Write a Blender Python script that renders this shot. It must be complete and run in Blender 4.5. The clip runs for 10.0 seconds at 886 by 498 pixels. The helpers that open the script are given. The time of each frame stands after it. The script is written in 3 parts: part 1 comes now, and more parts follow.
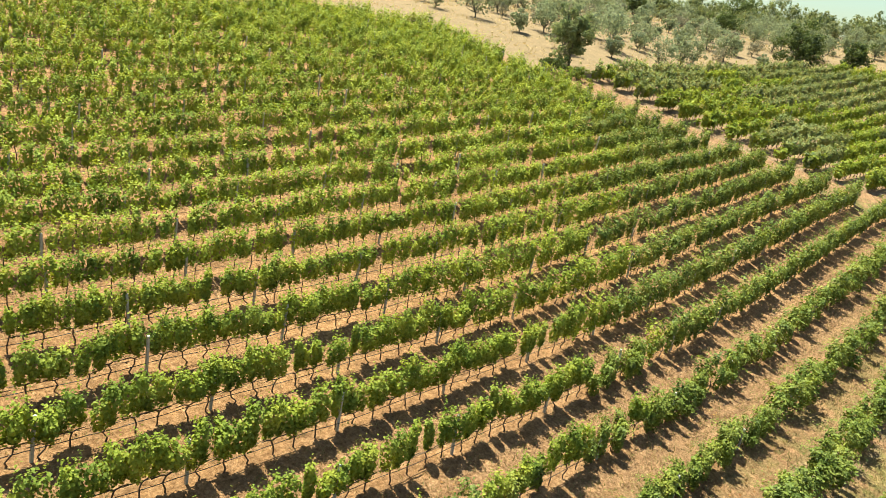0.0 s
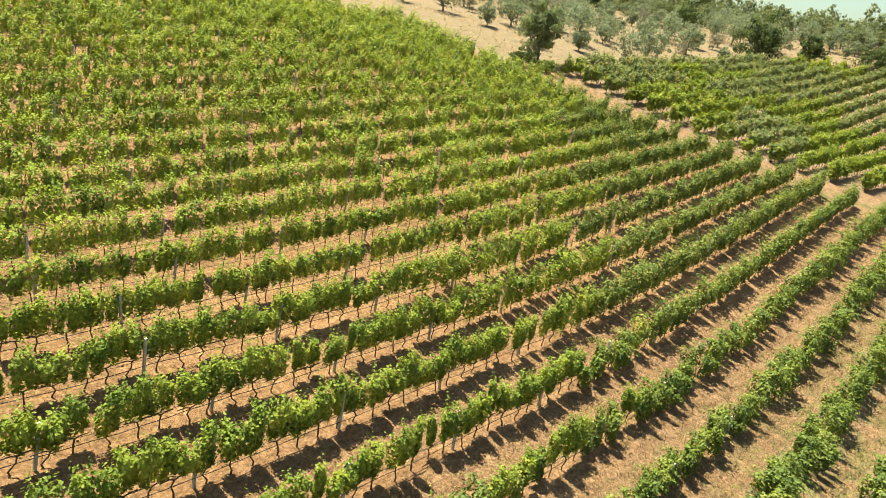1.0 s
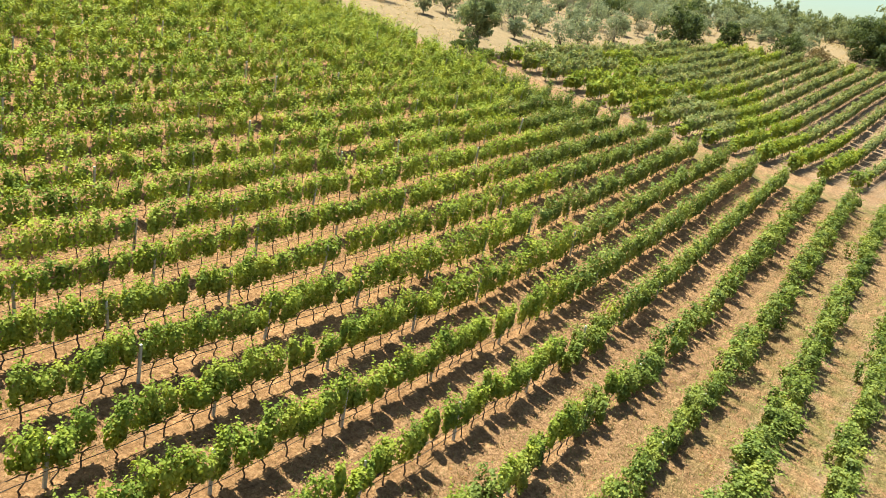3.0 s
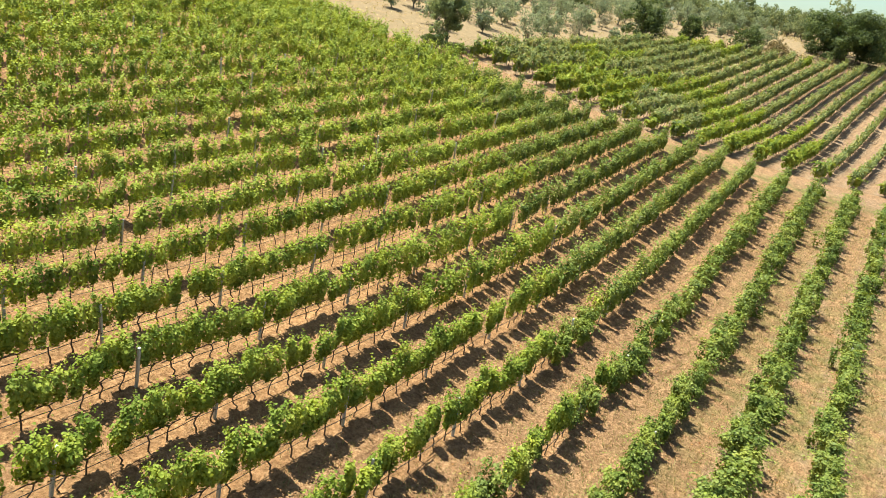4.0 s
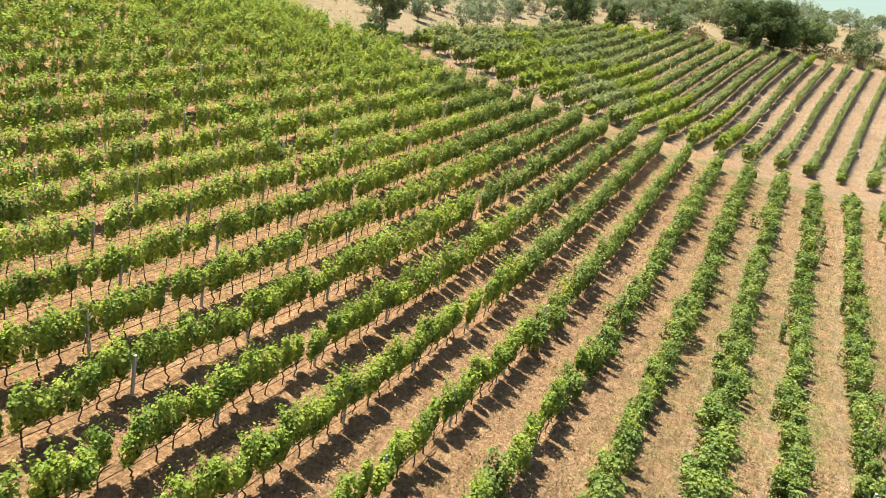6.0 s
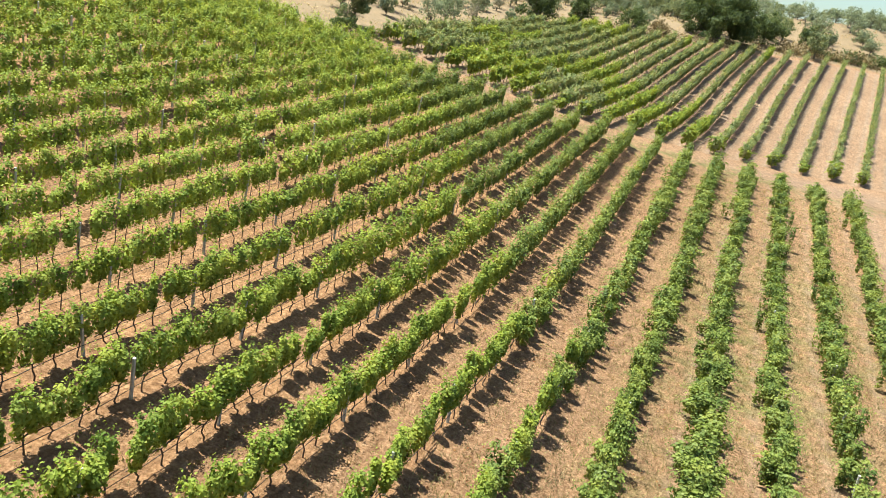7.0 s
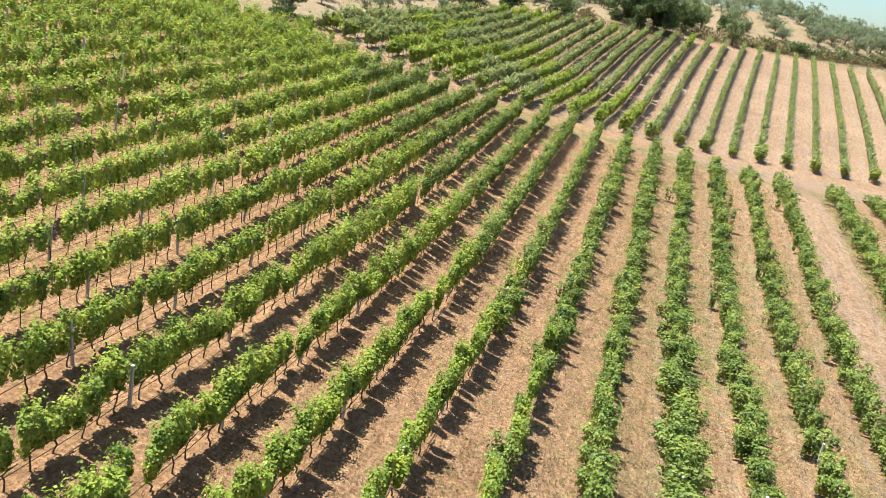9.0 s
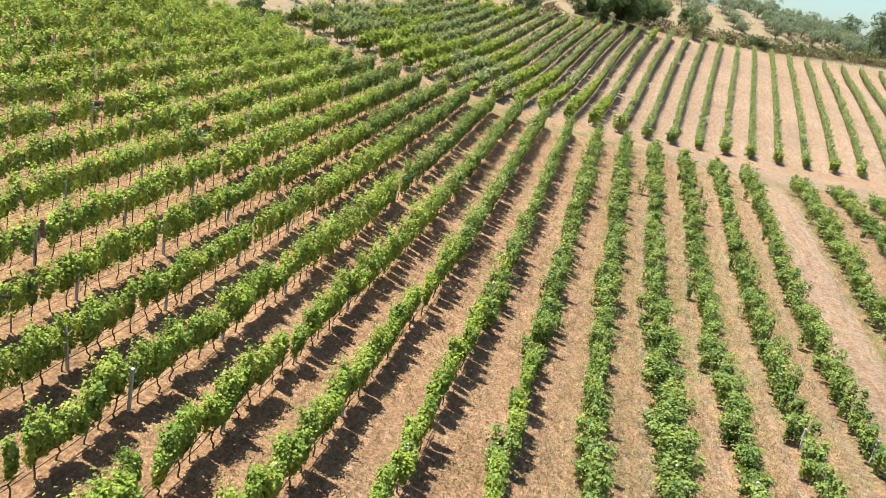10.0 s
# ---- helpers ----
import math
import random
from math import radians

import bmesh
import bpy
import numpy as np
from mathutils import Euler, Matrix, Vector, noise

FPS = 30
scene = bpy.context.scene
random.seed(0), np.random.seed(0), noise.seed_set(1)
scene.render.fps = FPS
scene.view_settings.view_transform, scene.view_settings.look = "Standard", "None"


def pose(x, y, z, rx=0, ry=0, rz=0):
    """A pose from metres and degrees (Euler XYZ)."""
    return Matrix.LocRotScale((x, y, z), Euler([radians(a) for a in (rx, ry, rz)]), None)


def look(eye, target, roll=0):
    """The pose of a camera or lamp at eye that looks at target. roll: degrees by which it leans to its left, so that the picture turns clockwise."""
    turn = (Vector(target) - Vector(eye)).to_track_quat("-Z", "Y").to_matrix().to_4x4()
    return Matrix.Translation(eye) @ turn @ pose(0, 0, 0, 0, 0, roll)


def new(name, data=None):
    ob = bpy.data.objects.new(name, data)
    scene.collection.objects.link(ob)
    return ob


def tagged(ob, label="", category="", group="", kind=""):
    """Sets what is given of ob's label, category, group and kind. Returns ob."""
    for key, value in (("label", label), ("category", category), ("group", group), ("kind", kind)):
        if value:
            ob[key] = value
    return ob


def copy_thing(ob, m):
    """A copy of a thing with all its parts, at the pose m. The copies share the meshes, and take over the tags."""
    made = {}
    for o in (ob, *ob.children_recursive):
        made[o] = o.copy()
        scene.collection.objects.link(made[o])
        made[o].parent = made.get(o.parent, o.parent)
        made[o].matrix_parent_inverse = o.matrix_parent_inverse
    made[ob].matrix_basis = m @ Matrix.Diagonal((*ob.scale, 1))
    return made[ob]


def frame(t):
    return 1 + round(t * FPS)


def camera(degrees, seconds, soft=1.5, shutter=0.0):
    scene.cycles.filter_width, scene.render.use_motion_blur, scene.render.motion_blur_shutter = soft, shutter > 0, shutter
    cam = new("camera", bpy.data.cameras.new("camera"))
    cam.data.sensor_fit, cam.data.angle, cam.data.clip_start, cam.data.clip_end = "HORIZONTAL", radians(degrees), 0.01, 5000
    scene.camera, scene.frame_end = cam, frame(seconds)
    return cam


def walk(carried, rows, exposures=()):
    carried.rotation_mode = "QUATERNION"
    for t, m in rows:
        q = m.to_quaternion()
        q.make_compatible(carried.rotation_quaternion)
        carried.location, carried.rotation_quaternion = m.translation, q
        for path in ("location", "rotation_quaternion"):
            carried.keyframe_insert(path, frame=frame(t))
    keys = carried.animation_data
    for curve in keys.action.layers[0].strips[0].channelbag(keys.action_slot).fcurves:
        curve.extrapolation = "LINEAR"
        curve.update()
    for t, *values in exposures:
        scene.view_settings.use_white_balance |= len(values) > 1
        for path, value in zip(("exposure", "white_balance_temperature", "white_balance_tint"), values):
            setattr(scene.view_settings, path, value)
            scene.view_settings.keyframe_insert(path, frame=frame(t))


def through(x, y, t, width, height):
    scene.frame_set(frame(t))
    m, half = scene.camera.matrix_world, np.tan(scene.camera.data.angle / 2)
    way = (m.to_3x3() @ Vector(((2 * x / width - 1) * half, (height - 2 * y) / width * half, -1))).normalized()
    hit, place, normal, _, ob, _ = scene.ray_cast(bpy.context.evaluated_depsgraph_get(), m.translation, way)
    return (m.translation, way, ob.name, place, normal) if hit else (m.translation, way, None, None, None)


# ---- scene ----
cam = camera(59.87, 10.0, soft=0.65)
PATH = [
    (0, (8.336, 2.324, 16.450), (-0.289, 19.396, 10.607), 8.33),
    (0.5, (7.814, 2.021, 16.429), (-0.349, 19.315, 10.571), 8.34),
    (1, (7.290, 1.732, 16.410), (-0.406, 19.233, 10.538), 8.36),
    (1.5, (6.770, 1.459, 16.382), (-0.461, 19.155, 10.502), 8.35),
    (2, (6.238, 1.207, 16.352), (-0.518, 19.086, 10.463), 8.35),
    (2.5, (5.697, 0.973, 16.341), (-0.579, 19.022, 10.437), 8.39),
    (4, (4.094, 0.339, 16.299), (-0.743, 18.814, 10.358), 8.40),
    (4.5, (3.550, 0.158, 16.296), (-0.796, 18.750, 10.340), 8.42),
    (5, (3.022, -0.007, 16.276), (-0.842, 18.688, 10.313), 8.40),
    (5.5, (2.489, -0.143, 16.255), (-0.888, 18.643, 10.284), 8.38),
    (7, (0.874, -0.475, 16.140), (-1.036, 18.511, 10.150), 8.36),
    (7.5, (0.342, -0.570, 16.129), (-1.092, 18.454, 10.128), 8.38),
    (8, (-0.179, -0.650, 16.108), (-1.115, 18.402, 10.096), 8.37),
    (8.5, (-0.713, -0.717, 16.093), (-1.163, 18.350, 10.072), 8.39),
    (9, (-1.231, -0.765, 16.076), (-1.202, 18.305, 10.046), 8.38),
    (9.5, (-1.740, -0.801, 16.035), (-1.235, 18.263, 10.008), 8.34),
    (10, (-2.258, -0.840, 16.020), (-1.270, 18.202, 9.982), 8.35),
]
walk(cam, [(t, look(eye, target, roll)) for t, eye, target, roll in PATH], [(0, 1.36, 6600, -11), (5, 1.36, 6150, -7), (10, 1.37, 5500, -2)])

# ---- world, sun ----
SUN_EL, SUN_AZ = radians(70), math.atan2(-0.95, 0.31)
world = bpy.data.worlds.new("sky")
scene.world = world
world.use_nodes = True
wn = world.node_tree
sky = wn.nodes.new("ShaderNodeTexSky")
sky.sky_type = "NISHITA"
sky.sun_disc = False
sky.sun_elevation, sky.sun_rotation = SUN_EL, SUN_AZ
sky.air_density, sky.dust_density, sky.ozone_density = 1.15, 1.2, 0.8
wn.nodes["Background"].inputs["Strength"].default_value = 0.064
wn.links.new(sky.outputs[0], wn.nodes["Background"].inputs["Color"])
sun_data = bpy.data.lights.new("sun", "SUN")
sun_data.energy, sun_data.angle, sun_data.color = 5.0, radians(0.55), (1.0, 0.93, 0.82)
sun = new("sun", sun_data)
to_sun = Vector((math.sin(SUN_AZ) * math.cos(SUN_EL), math.cos(SUN_AZ) * math.cos(SUN_EL), math.sin(SUN_EL)))
sun.matrix_world = look(to_sun * 300, (0, 0, 0))



# ---- materials ----
def material(name):
    m = bpy.data.materials.new(name)
    m.use_nodes = True
    nt = m.node_tree
    return m, nt, nt.nodes["Principled BSDF"]


def node(nt, kind, **inputs):
    n = nt.nodes.new(kind)
    for key, value in inputs.items():
        n.inputs[key.replace("_", " ")].default_value = value
    return n


def noise_node(nt, scale, detail=4.0, rough=0.6, coord=None):
    n = node(nt, "ShaderNodeTexNoise", Scale=scale, Detail=detail, Roughness=rough)
    if coord is not None:
        nt.links.new(coord, n.inputs["Vector"])
    return n.outputs[0]


def ramp(nt, fac, stops):
    r = nt.nodes.new("ShaderNodeValToRGB")
    while len(r.color_ramp.elements) < len(stops):
        r.color_ramp.elements.new(0.5)
    for e, (p, c) in zip(r.color_ramp.elements, stops):
        e.position, e.color = p, (c if len(c) == 4 else (*c, 1))
    nt.links.new(fac, r.inputs[0])
    return r.outputs[0]


def mix(nt, fac, a, b, mode="MIX"):
    n = nt.nodes.new("ShaderNodeMix")
    n.data_type, n.blend_type = "RGBA", mode
    for socket, value in ((n.inputs[0], fac), (n.inputs[6], a), (n.inputs[7], b)):
        if isinstance(value, bpy.types.NodeSocket):
            nt.links.new(value, socket)
        else:
            socket.default_value = value if not isinstance(value, tuple) or len(value) == 4 else (*value, 1)
    return n.outputs[2]


def arith(nt, op, a, b=0.0, clamp=False):
    n = nt.nodes.new("ShaderNodeMath")
    n.operation, n.use_clamp = op, clamp
    for socket, value in ((n.inputs[0], a), (n.inputs[1], b)):
        if isinstance(value, bpy.types.NodeSocket):
            nt.links.new(value, socket)
        else:
            socket.default_value = value
    return n.outputs[0]


def bump(nt, height, strength, distance, target):
    b = node(nt, "ShaderNodeBump", Distance=distance)
    if isinstance(strength, bpy.types.NodeSocket):
        nt.links.new(strength, b.inputs["Strength"])
    else:
        b.inputs["Strength"].default_value = strength
    nt.links.new(height, b.inputs["Height"])
    nt.links.new(b.outputs[0], target.inputs["Normal"])


def leaf_material(name, stops, thin, through, gloss=0.5, shine=0.12):
    """Leaves that vary one by one and in patches; light shines through them."""
    m, nt, p = material(name)
    geo = nt.nodes.new("ShaderNodeNewGeometry")
    tone = ramp(nt, geo.outputs["Random Per Island"], stops)
    patch = noise_node(nt, 0.75, 3.0, 0.6, geo.outputs["Position"])
    tone = mix(nt, arith(nt, "MULTIPLY", arith(nt, "SUBTRACT", patch, 0.48, True), 4.0, True), tone, stops[-1][1])
    shade = noise_node(nt, 1.1, 2.0, 0.5, geo.outputs["Position"])
    tone = mix(nt, 1.0, tone, ramp(nt, shade, [(0.34, (0.6, 0.68, 0.72)), (0.5, (1.0, 1.0, 1.0)), (0.66, (1.22, 1.15, 1.0))]), "MULTIPLY")
    nt.links.new(tone, p.inputs["Base Color"])
    p.inputs["Roughness"].default_value = gloss
    p.inputs["Specular IOR Level"].default_value = shine
    t = nt.nodes.new("ShaderNodeBsdfTranslucent")
    nt.links.new(mix(nt, 1.0, tone, through, "MULTIPLY"), t.inputs["Color"])
    ms = nt.nodes.new("ShaderNodeMixShader")
    ms.inputs[0].default_value = thin
    nt.links.new(p.outputs[0], ms.inputs[1])
    nt.links.new(t.outputs[0], ms.inputs[2])
    nt.links.new(ms.outputs[0], nt.nodes["Material Output"].inputs["Surface"])
    return m


VINE_LEAF = leaf_material("vine_leaf", [(0.0, (0.16, 0.2, 0.032)), (0.4, (0.2, 0.245, 0.038)), (0.8, (0.245, 0.28, 0.048)), (1.0, (0.33, 0.34, 0.065))], 0.3, (1.75, 1.65, 0.9), 0.6)
# Brighter and yellower than vine_leaf, for the rows up the left slope.
VINE_LEAF_YELLOW = leaf_material("yellower_vine_leaf", [(0.0, (0.22, 0.265, 0.042)), (0.4, (0.255, 0.3, 0.048)), (0.8, (0.285, 0.325, 0.055)), (1.0, (0.35, 0.36, 0.07))], 0.27, (1.5, 1.45, 0.85), 0.6)
# Far rows' leaf: distance haze is painted in as greyer base tones.
FAR_VINE_LEAF = leaf_material("hazed_vine_leaf", [(0.0, (0.17, 0.2, 0.075)), (0.4, (0.205, 0.235, 0.09)), (0.8, (0.25, 0.27, 0.105)), (1.0, (0.34, 0.31, 0.13))], 0.3, (1.6, 1.55, 1.0), 0.6)
VINE_LEAF_BLUE = leaf_material("sprawling_vine_leaf", [(0.0, (0.11, 0.138, 0.028)), (0.5, (0.15, 0.185, 0.037)), (0.85, (0.2, 0.238, 0.05)), (1.0, (0.3, 0.31, 0.08))], 0.27, (1.7, 1.6, 0.95), 0.5, 0.15)
OAK_LEAF = leaf_material("dark_tree_leaf", [(0.0, (0.05, 0.065, 0.028)), (0.6, (0.08, 0.098, 0.036)), (1.0, (0.13, 0.145, 0.05))], 0.35, (1.6, 1.7, 1.0))
# The next three leaf tones are paled and greyed to hold distance haze.
BRIGHT_LEAF = leaf_material("light_tree_leaf", [(0.0, (0.11, 0.13, 0.065)), (0.6, (0.17, 0.185, 0.095)), (1.0, (0.27, 0.265, 0.12))], 0.35, (1.5, 1.5, 1.0))
MID_LEAF = leaf_material("green_tree_leaf", [(0.0, (0.1, 0.12, 0.06)), (0.6, (0.15, 0.17, 0.085)), (1.0, (0.21, 0.22, 0.11))], 0.55, (1.7, 1.7, 1.3), 0.6)
OLIVE_LEAF = leaf_material("olive_leaf", [(0.0, (0.15, 0.165, 0.095)), (0.6, (0.195, 0.21, 0.125)), (1.0, (0.25, 0.26, 0.165))], 0.5, (1.6, 1.6, 1.4), 0.6)
DRY_LEAF = leaf_material("dry_brush", [(0.0, (0.12, 0.09, 0.045)), (0.6, (0.23, 0.17, 0.085)), (1.0, (0.36, 0.27, 0.14))], 0.2, (1.3, 1.2, 1.0), 0.8)
BARE_LEAF = leaf_material("grey_brown_twigs", [(0.0, (0.15, 0.135, 0.09)), (0.6, (0.21, 0.19, 0.13)), (1.0, (0.28, 0.25, 0.18))], 0.35, (1.4, 1.4, 1.3), 0.8)
STRAW = leaf_material("straw_blade", [(0.0, (0.2, 0.15, 0.07)), (0.5, (0.36, 0.27, 0.13)), (0.85, (0.5, 0.4, 0.2)), (1.0, (0.17, 0.19, 0.06))], 0.25, (1.3, 1.2, 1.0), 0.75)
MEADOW = leaf_material("meadow_straw", [(0.0, (0.36, 0.25, 0.125)), (0.6, (0.46, 0.33, 0.17)), (1.0, (0.55, 0.42, 0.23))], 0.3, (1.2, 1.2, 1.0), 0.8)
FALLEN = leaf_material("fallen_leaf", [(0.0, (0.12, 0.04, 0.02)), (0.6, (0.26, 0.1, 0.04)), (1.0, (0.3, 0.18, 0.07))], 0.1, (1, 1, 1), 0.8)


def bark_material(name, dark, light, scale):
    m, nt, p = material(name)
    geo = nt.nodes.new("ShaderNodeNewGeometry")
    n = noise_node(nt, scale, 6, 0.7, geo.outputs["Position"])
    nt.links.new(ramp(nt, n, [(0.3, dark), (0.7, light)]), p.inputs["Base Color"])
    p.inputs["Roughness"].default_value = 0.9
    bump(nt, n, 0.7, 0.02, p)
    return m


BARK = bark_material("vine_bark", (0.05, 0.032, 0.02), (0.17, 0.11, 0.07), 30)
TREE_BARK = bark_material("tree_bark", (0.05, 0.04, 0.03), (0.17, 0.14, 0.1), 8)
CONCRETE = bark_material("concrete_post", (0.34, 0.31, 0.265), (0.54, 0.5, 0.44), 12)
PIPE, _nt, _p = material("black_pipe")
_p.inputs["Base Color"].default_value = (0.02, 0.018, 0.016, 1)
_p.inputs["Roughness"].default_value = 0.5
# The blue-grey base colour carries the haze of distance.
HAZE_HILL = bark_material("hazed_hillside", (0.34, 0.38, 0.42), (0.44, 0.47, 0.49), 0.01)


def ground_material():
    m, nt, p = material("dry_vineyard_soil")
    geo = nt.nodes.new("ShaderNodeNewGeometry")
    pos = geo.outputs["Position"]
    fine = noise_node(nt, 9.0, 6, 0.7, pos)
    clods = noise_node(nt, 26.0, 4, 0.7, pos)
    wide = noise_node(nt, 0.11, 4, 0.6, pos)
    medium = noise_node(nt, 0.9, 5, 0.65, pos)
    where = nt.nodes.new("ShaderNodeSeparateXYZ")
    nt.links.new(pos, where.inputs[0])
    lanes = nt.nodes.new("ShaderNodeAttribute")
    lanes.attribute_name = "row"
    streak_at = nt.nodes.new("ShaderNodeCombineXYZ")
    nt.links.new(arith(nt, "MULTIPLY", lanes.outputs["Fac"], 9.0), streak_at.inputs[0])
    nt.links.new(arith(nt, "MULTIPLY", where.outputs[1], 0.55), streak_at.inputs[1])
    streak = noise_node(nt, 1.0, 5, 0.7, streak_at.outputs[0])
    litter = noise_node(nt, 3.2, 5, 0.75, pos)
    soil = ramp(nt, fine, [(0.3, (0.185, 0.1, 0.046)), (0.5, (0.335, 0.184, 0.093)), (0.7, (0.475, 0.292, 0.16))])
    straw = ramp(nt, fine, [(0.3, (0.125, 0.07, 0.037)), (0.5, (0.305, 0.178, 0.101)), (0.7, (0.495, 0.318, 0.197))])
    pale = ramp(nt, fine, [(0.3, (0.22, 0.157, 0.115)), (0.7, (0.385, 0.29, 0.215))])
    weeds = ramp(nt, fine, [(0.3, (0.085, 0.09, 0.026)), (0.7, (0.24, 0.215, 0.08))])

    def attribute(name):
        a = nt.nodes.new("ShaderNodeAttribute")
        a.attribute_name = name
        return a.outputs["Fac"]

    mixture = arith(nt, "ADD", attribute("dry_grass"), arith(nt, "MULTIPLY", arith(nt, "SUBTRACT", medium, 0.5), 1.6), True)
    tone = mix(nt, mixture, soil, straw)
    green = arith(nt, "MULTIPLY", attribute("weeds"), arith(nt, "MULTIPLY", arith(nt, "SUBTRACT", medium, 0.38, True), 4.5, True), True)
    tone = mix(nt, green, tone, weeds)
    # Worn tracks and the painted haze of the far soil share the pale tone.
    worn_haze = arith(nt, "ADD", attribute("track_haze"), arith(nt, "MULTIPLY", arith(nt, "SUBTRACT", medium, 0.55), arith(nt, "MULTIPLY", attribute("track_haze"), 1.5)), True)
    tone = mix(nt, worn_haze, tone, pale)
    tone = mix(nt, 1.0, tone, ramp(nt, wide, [(0.3, (0.85, 0.82, 0.8)), (0.7, (1.1, 1.08, 1.05))]), "MULTIPLY")
    tone = mix(nt, 1.0, tone, ramp(nt, litter, [(0.3, (0.62, 0.58, 0.55)), (0.5, (0.98, 0.97, 0.96)), (0.72, (1.3, 1.28, 1.24))]), "MULTIPLY")
    tone = mix(nt, 1.0, tone, ramp(nt, streak, [(0.3, (0.7, 0.66, 0.63)), (0.5, (1.0, 0.99, 0.98)), (0.7, (1.22, 1.2, 1.17))]), "MULTIPLY")
    # Dry meadow tone, its blue lifted a little to paint in distance haze.
    golden = ramp(nt, litter, [(0.3, (0.18, 0.12, 0.07)), (0.7, (0.285, 0.2, 0.122))])
    golden = mix(nt, 1.0, golden, ramp(nt, medium, [(0.3, (0.82, 0.84, 0.8)), (0.7, (1.12, 1.1, 1.08))]), "MULTIPLY")
    tone = mix(nt, attribute("meadow"), tone, golden)
    nt.links.new(tone, p.inputs["Base Color"])
    p.inputs["Roughness"].default_value = 0.95
    p.inputs["Specular IOR Level"].default_value = 0.15
    bump(nt, arith(nt, "ADD", arith(nt, "MULTIPLY", fine, 1.0), arith(nt, "ADD", arith(nt, "MULTIPLY", clods, 0.5), arith(nt, "MULTIPLY", litter, 1.6))), arith(nt, "SUBTRACT", 1.0, arith(nt, "MULTIPLY", attribute("meadow"), 0.8)), 0.1, p)
    return m


GROUND = ground_material()

# ---- the lie of the land ----
# A tilted plane and broad swells on a 24 m grid, eight by ten.
PLANE = (2.156, -4.711, 8.649)
SWELL = np.array([
    3.052, 0.564, 3.267, -0.465, -2.235, 0.531, -1.065, 0.116,
    6.275, -2.287, -4.214, 2.467, 0.134, -0.618, 0.113, -0.541,
    -3.370, 4.820, 6.170, -9.648, 1.396, -2.243, -0.017, -0.816,
    3.782, -1.428, -4.610, 5.306, 2.695, -2.480, 0.749, -1.185,
    -0.503, 4.030, 3.259, -4.471, -5.706, -0.702, -1.123, -0.692,
    1.973, -2.294, -0.464, 0.800, 3.553, 0.113, -0.959, -0.605,
    -0.435, 2.406, 2.073, -0.759, -2.598, -2.932, 0.135, -1.318,
    0.885, -1.012, -0.992, 0.594, 5.781, 0.860, 1.739, -1.749,
    1.859, -0.162, 3.023, 0.831, -3.431, 0.454, -4.440, 0.532,
    -3.428, 0.624, -0.741, -1.216, 2.838, 2.433, 7.480, 1.489,
])
CX, CY = np.arange(-60, 109, 24.0), np.arange(0, 217, 24.0)


def smooth01(v):
    v = np.clip(v, 0, 1)
    return v * v * (3 - 2 * v)


def height(x, y):
    """The ground's height; past the hills it falls away to a low plain."""
    x, y = np.asarray(x, float), np.asarray(y, float)
    z = PLANE[0] + PLANE[1] * x / 100 + PLANE[2] * y / 100
    i = 0
    for b in CY:
        for a in CX:
            z = z + SWELL[i] * np.exp(-((x - a) ** 2 + (y - b) ** 2) / 1152.0)
            i += 1
    far = smooth01((np.hypot((x - 20) / 1.0, y - 95) - 175) / 190)
    return z * (1 - far) + (-14.0) * far


def lattice(x, y, seed):
    """Smooth value noise between -1 and 1."""
    table = np.random.default_rng(seed).uniform(-1, 1, (256, 256))
    i, j = np.floor(x).astype(int), np.floor(y).astype(int)
    u, v = smooth01(x - i), smooth01(y - j)
    a, b = table[i % 256, j % 256], table[(i + 1) % 256, j % 256]
    c, d = table[i % 256, (j + 1) % 256], table[(i + 1) % 256, (j + 1) % 256]
    return (a * (1 - u) + b * u) * (1 - v) + (c * (1 - u) + d * u) * v


def normal_at(x, y):
    e = 0.5
    n = np.array([-(height(x + e, y) - height(x - e, y)) / (2 * e), -(height(x, y + e) - height(x, y - e)) / (2 * e), 1.0])
    return n / np.linalg.norm(n)


# Rows of vines: the plan's x of row k at y.
NEAR = (-5.7188, 11.7006, 0.2670, 2.6003, 0.0711, 0.0385, 0.0057)
FAR = (34.4410, 17.3653, 0.9489, 3.2577, 0.1869, -0.2400, 0.0651, 0.0240)


def near_x(k, y):
    y = np.asarray(y, float) / 50
    q = max(k, -8)
    x = NEAR[0] + NEAR[1] * y + NEAR[2] * y * y + NEAR[3] * q + NEAR[4] * q * y + NEAR[5] * q * q + NEAR[6] * q * q * y
    if k < q:
        x = x + (k - q) * (2.18 + 0.0 * y)
    return x


def far_x(k, y):
    y = (np.asarray(y, float) - 120) / 50
    q = max(k, -5)
    x = FAR[0] + FAR[1] * y + FAR[2] * y * y + FAR[3] * q + FAR[4] * q * y + FAR[5] * q * y * y + FAR[6] * q * q + FAR[7] * q * q * y
    if k < q:
        x = x + (k - q) * (2.45 + 0.1 * y)
    return x


EDGE_X = np.array([-60, -18, -14.5, -9.7, -2, 5, 14, 26, 40, 52, 65, 75, 90, 130.0])
EDGE_Y = np.array([60, 79, 91.5, 106, 129, 140, 144, 148, 155, 164, 172, 177, 182, 196.0])


def far_block_edge(x):
    return np.interp(x, EDGE_X, EDGE_Y)


def near_end(x):
    """Where the rows of the near block stop, along the headland path."""
    return np.interp(x, [-40, -20, -8, 0, 10, 20, 30, 45], [71, 70.5, 71, 72.5, 73.5, 75, 74.5, 76])


def far_start(x):
    return np.interp(x, [-20, -12, 0, 8, 13, 21, 30, 38, 46, 60, 90], [79.5, 78.5, 77.5, 79, 81, 83.5, 88, 91, 93, 95, 98])


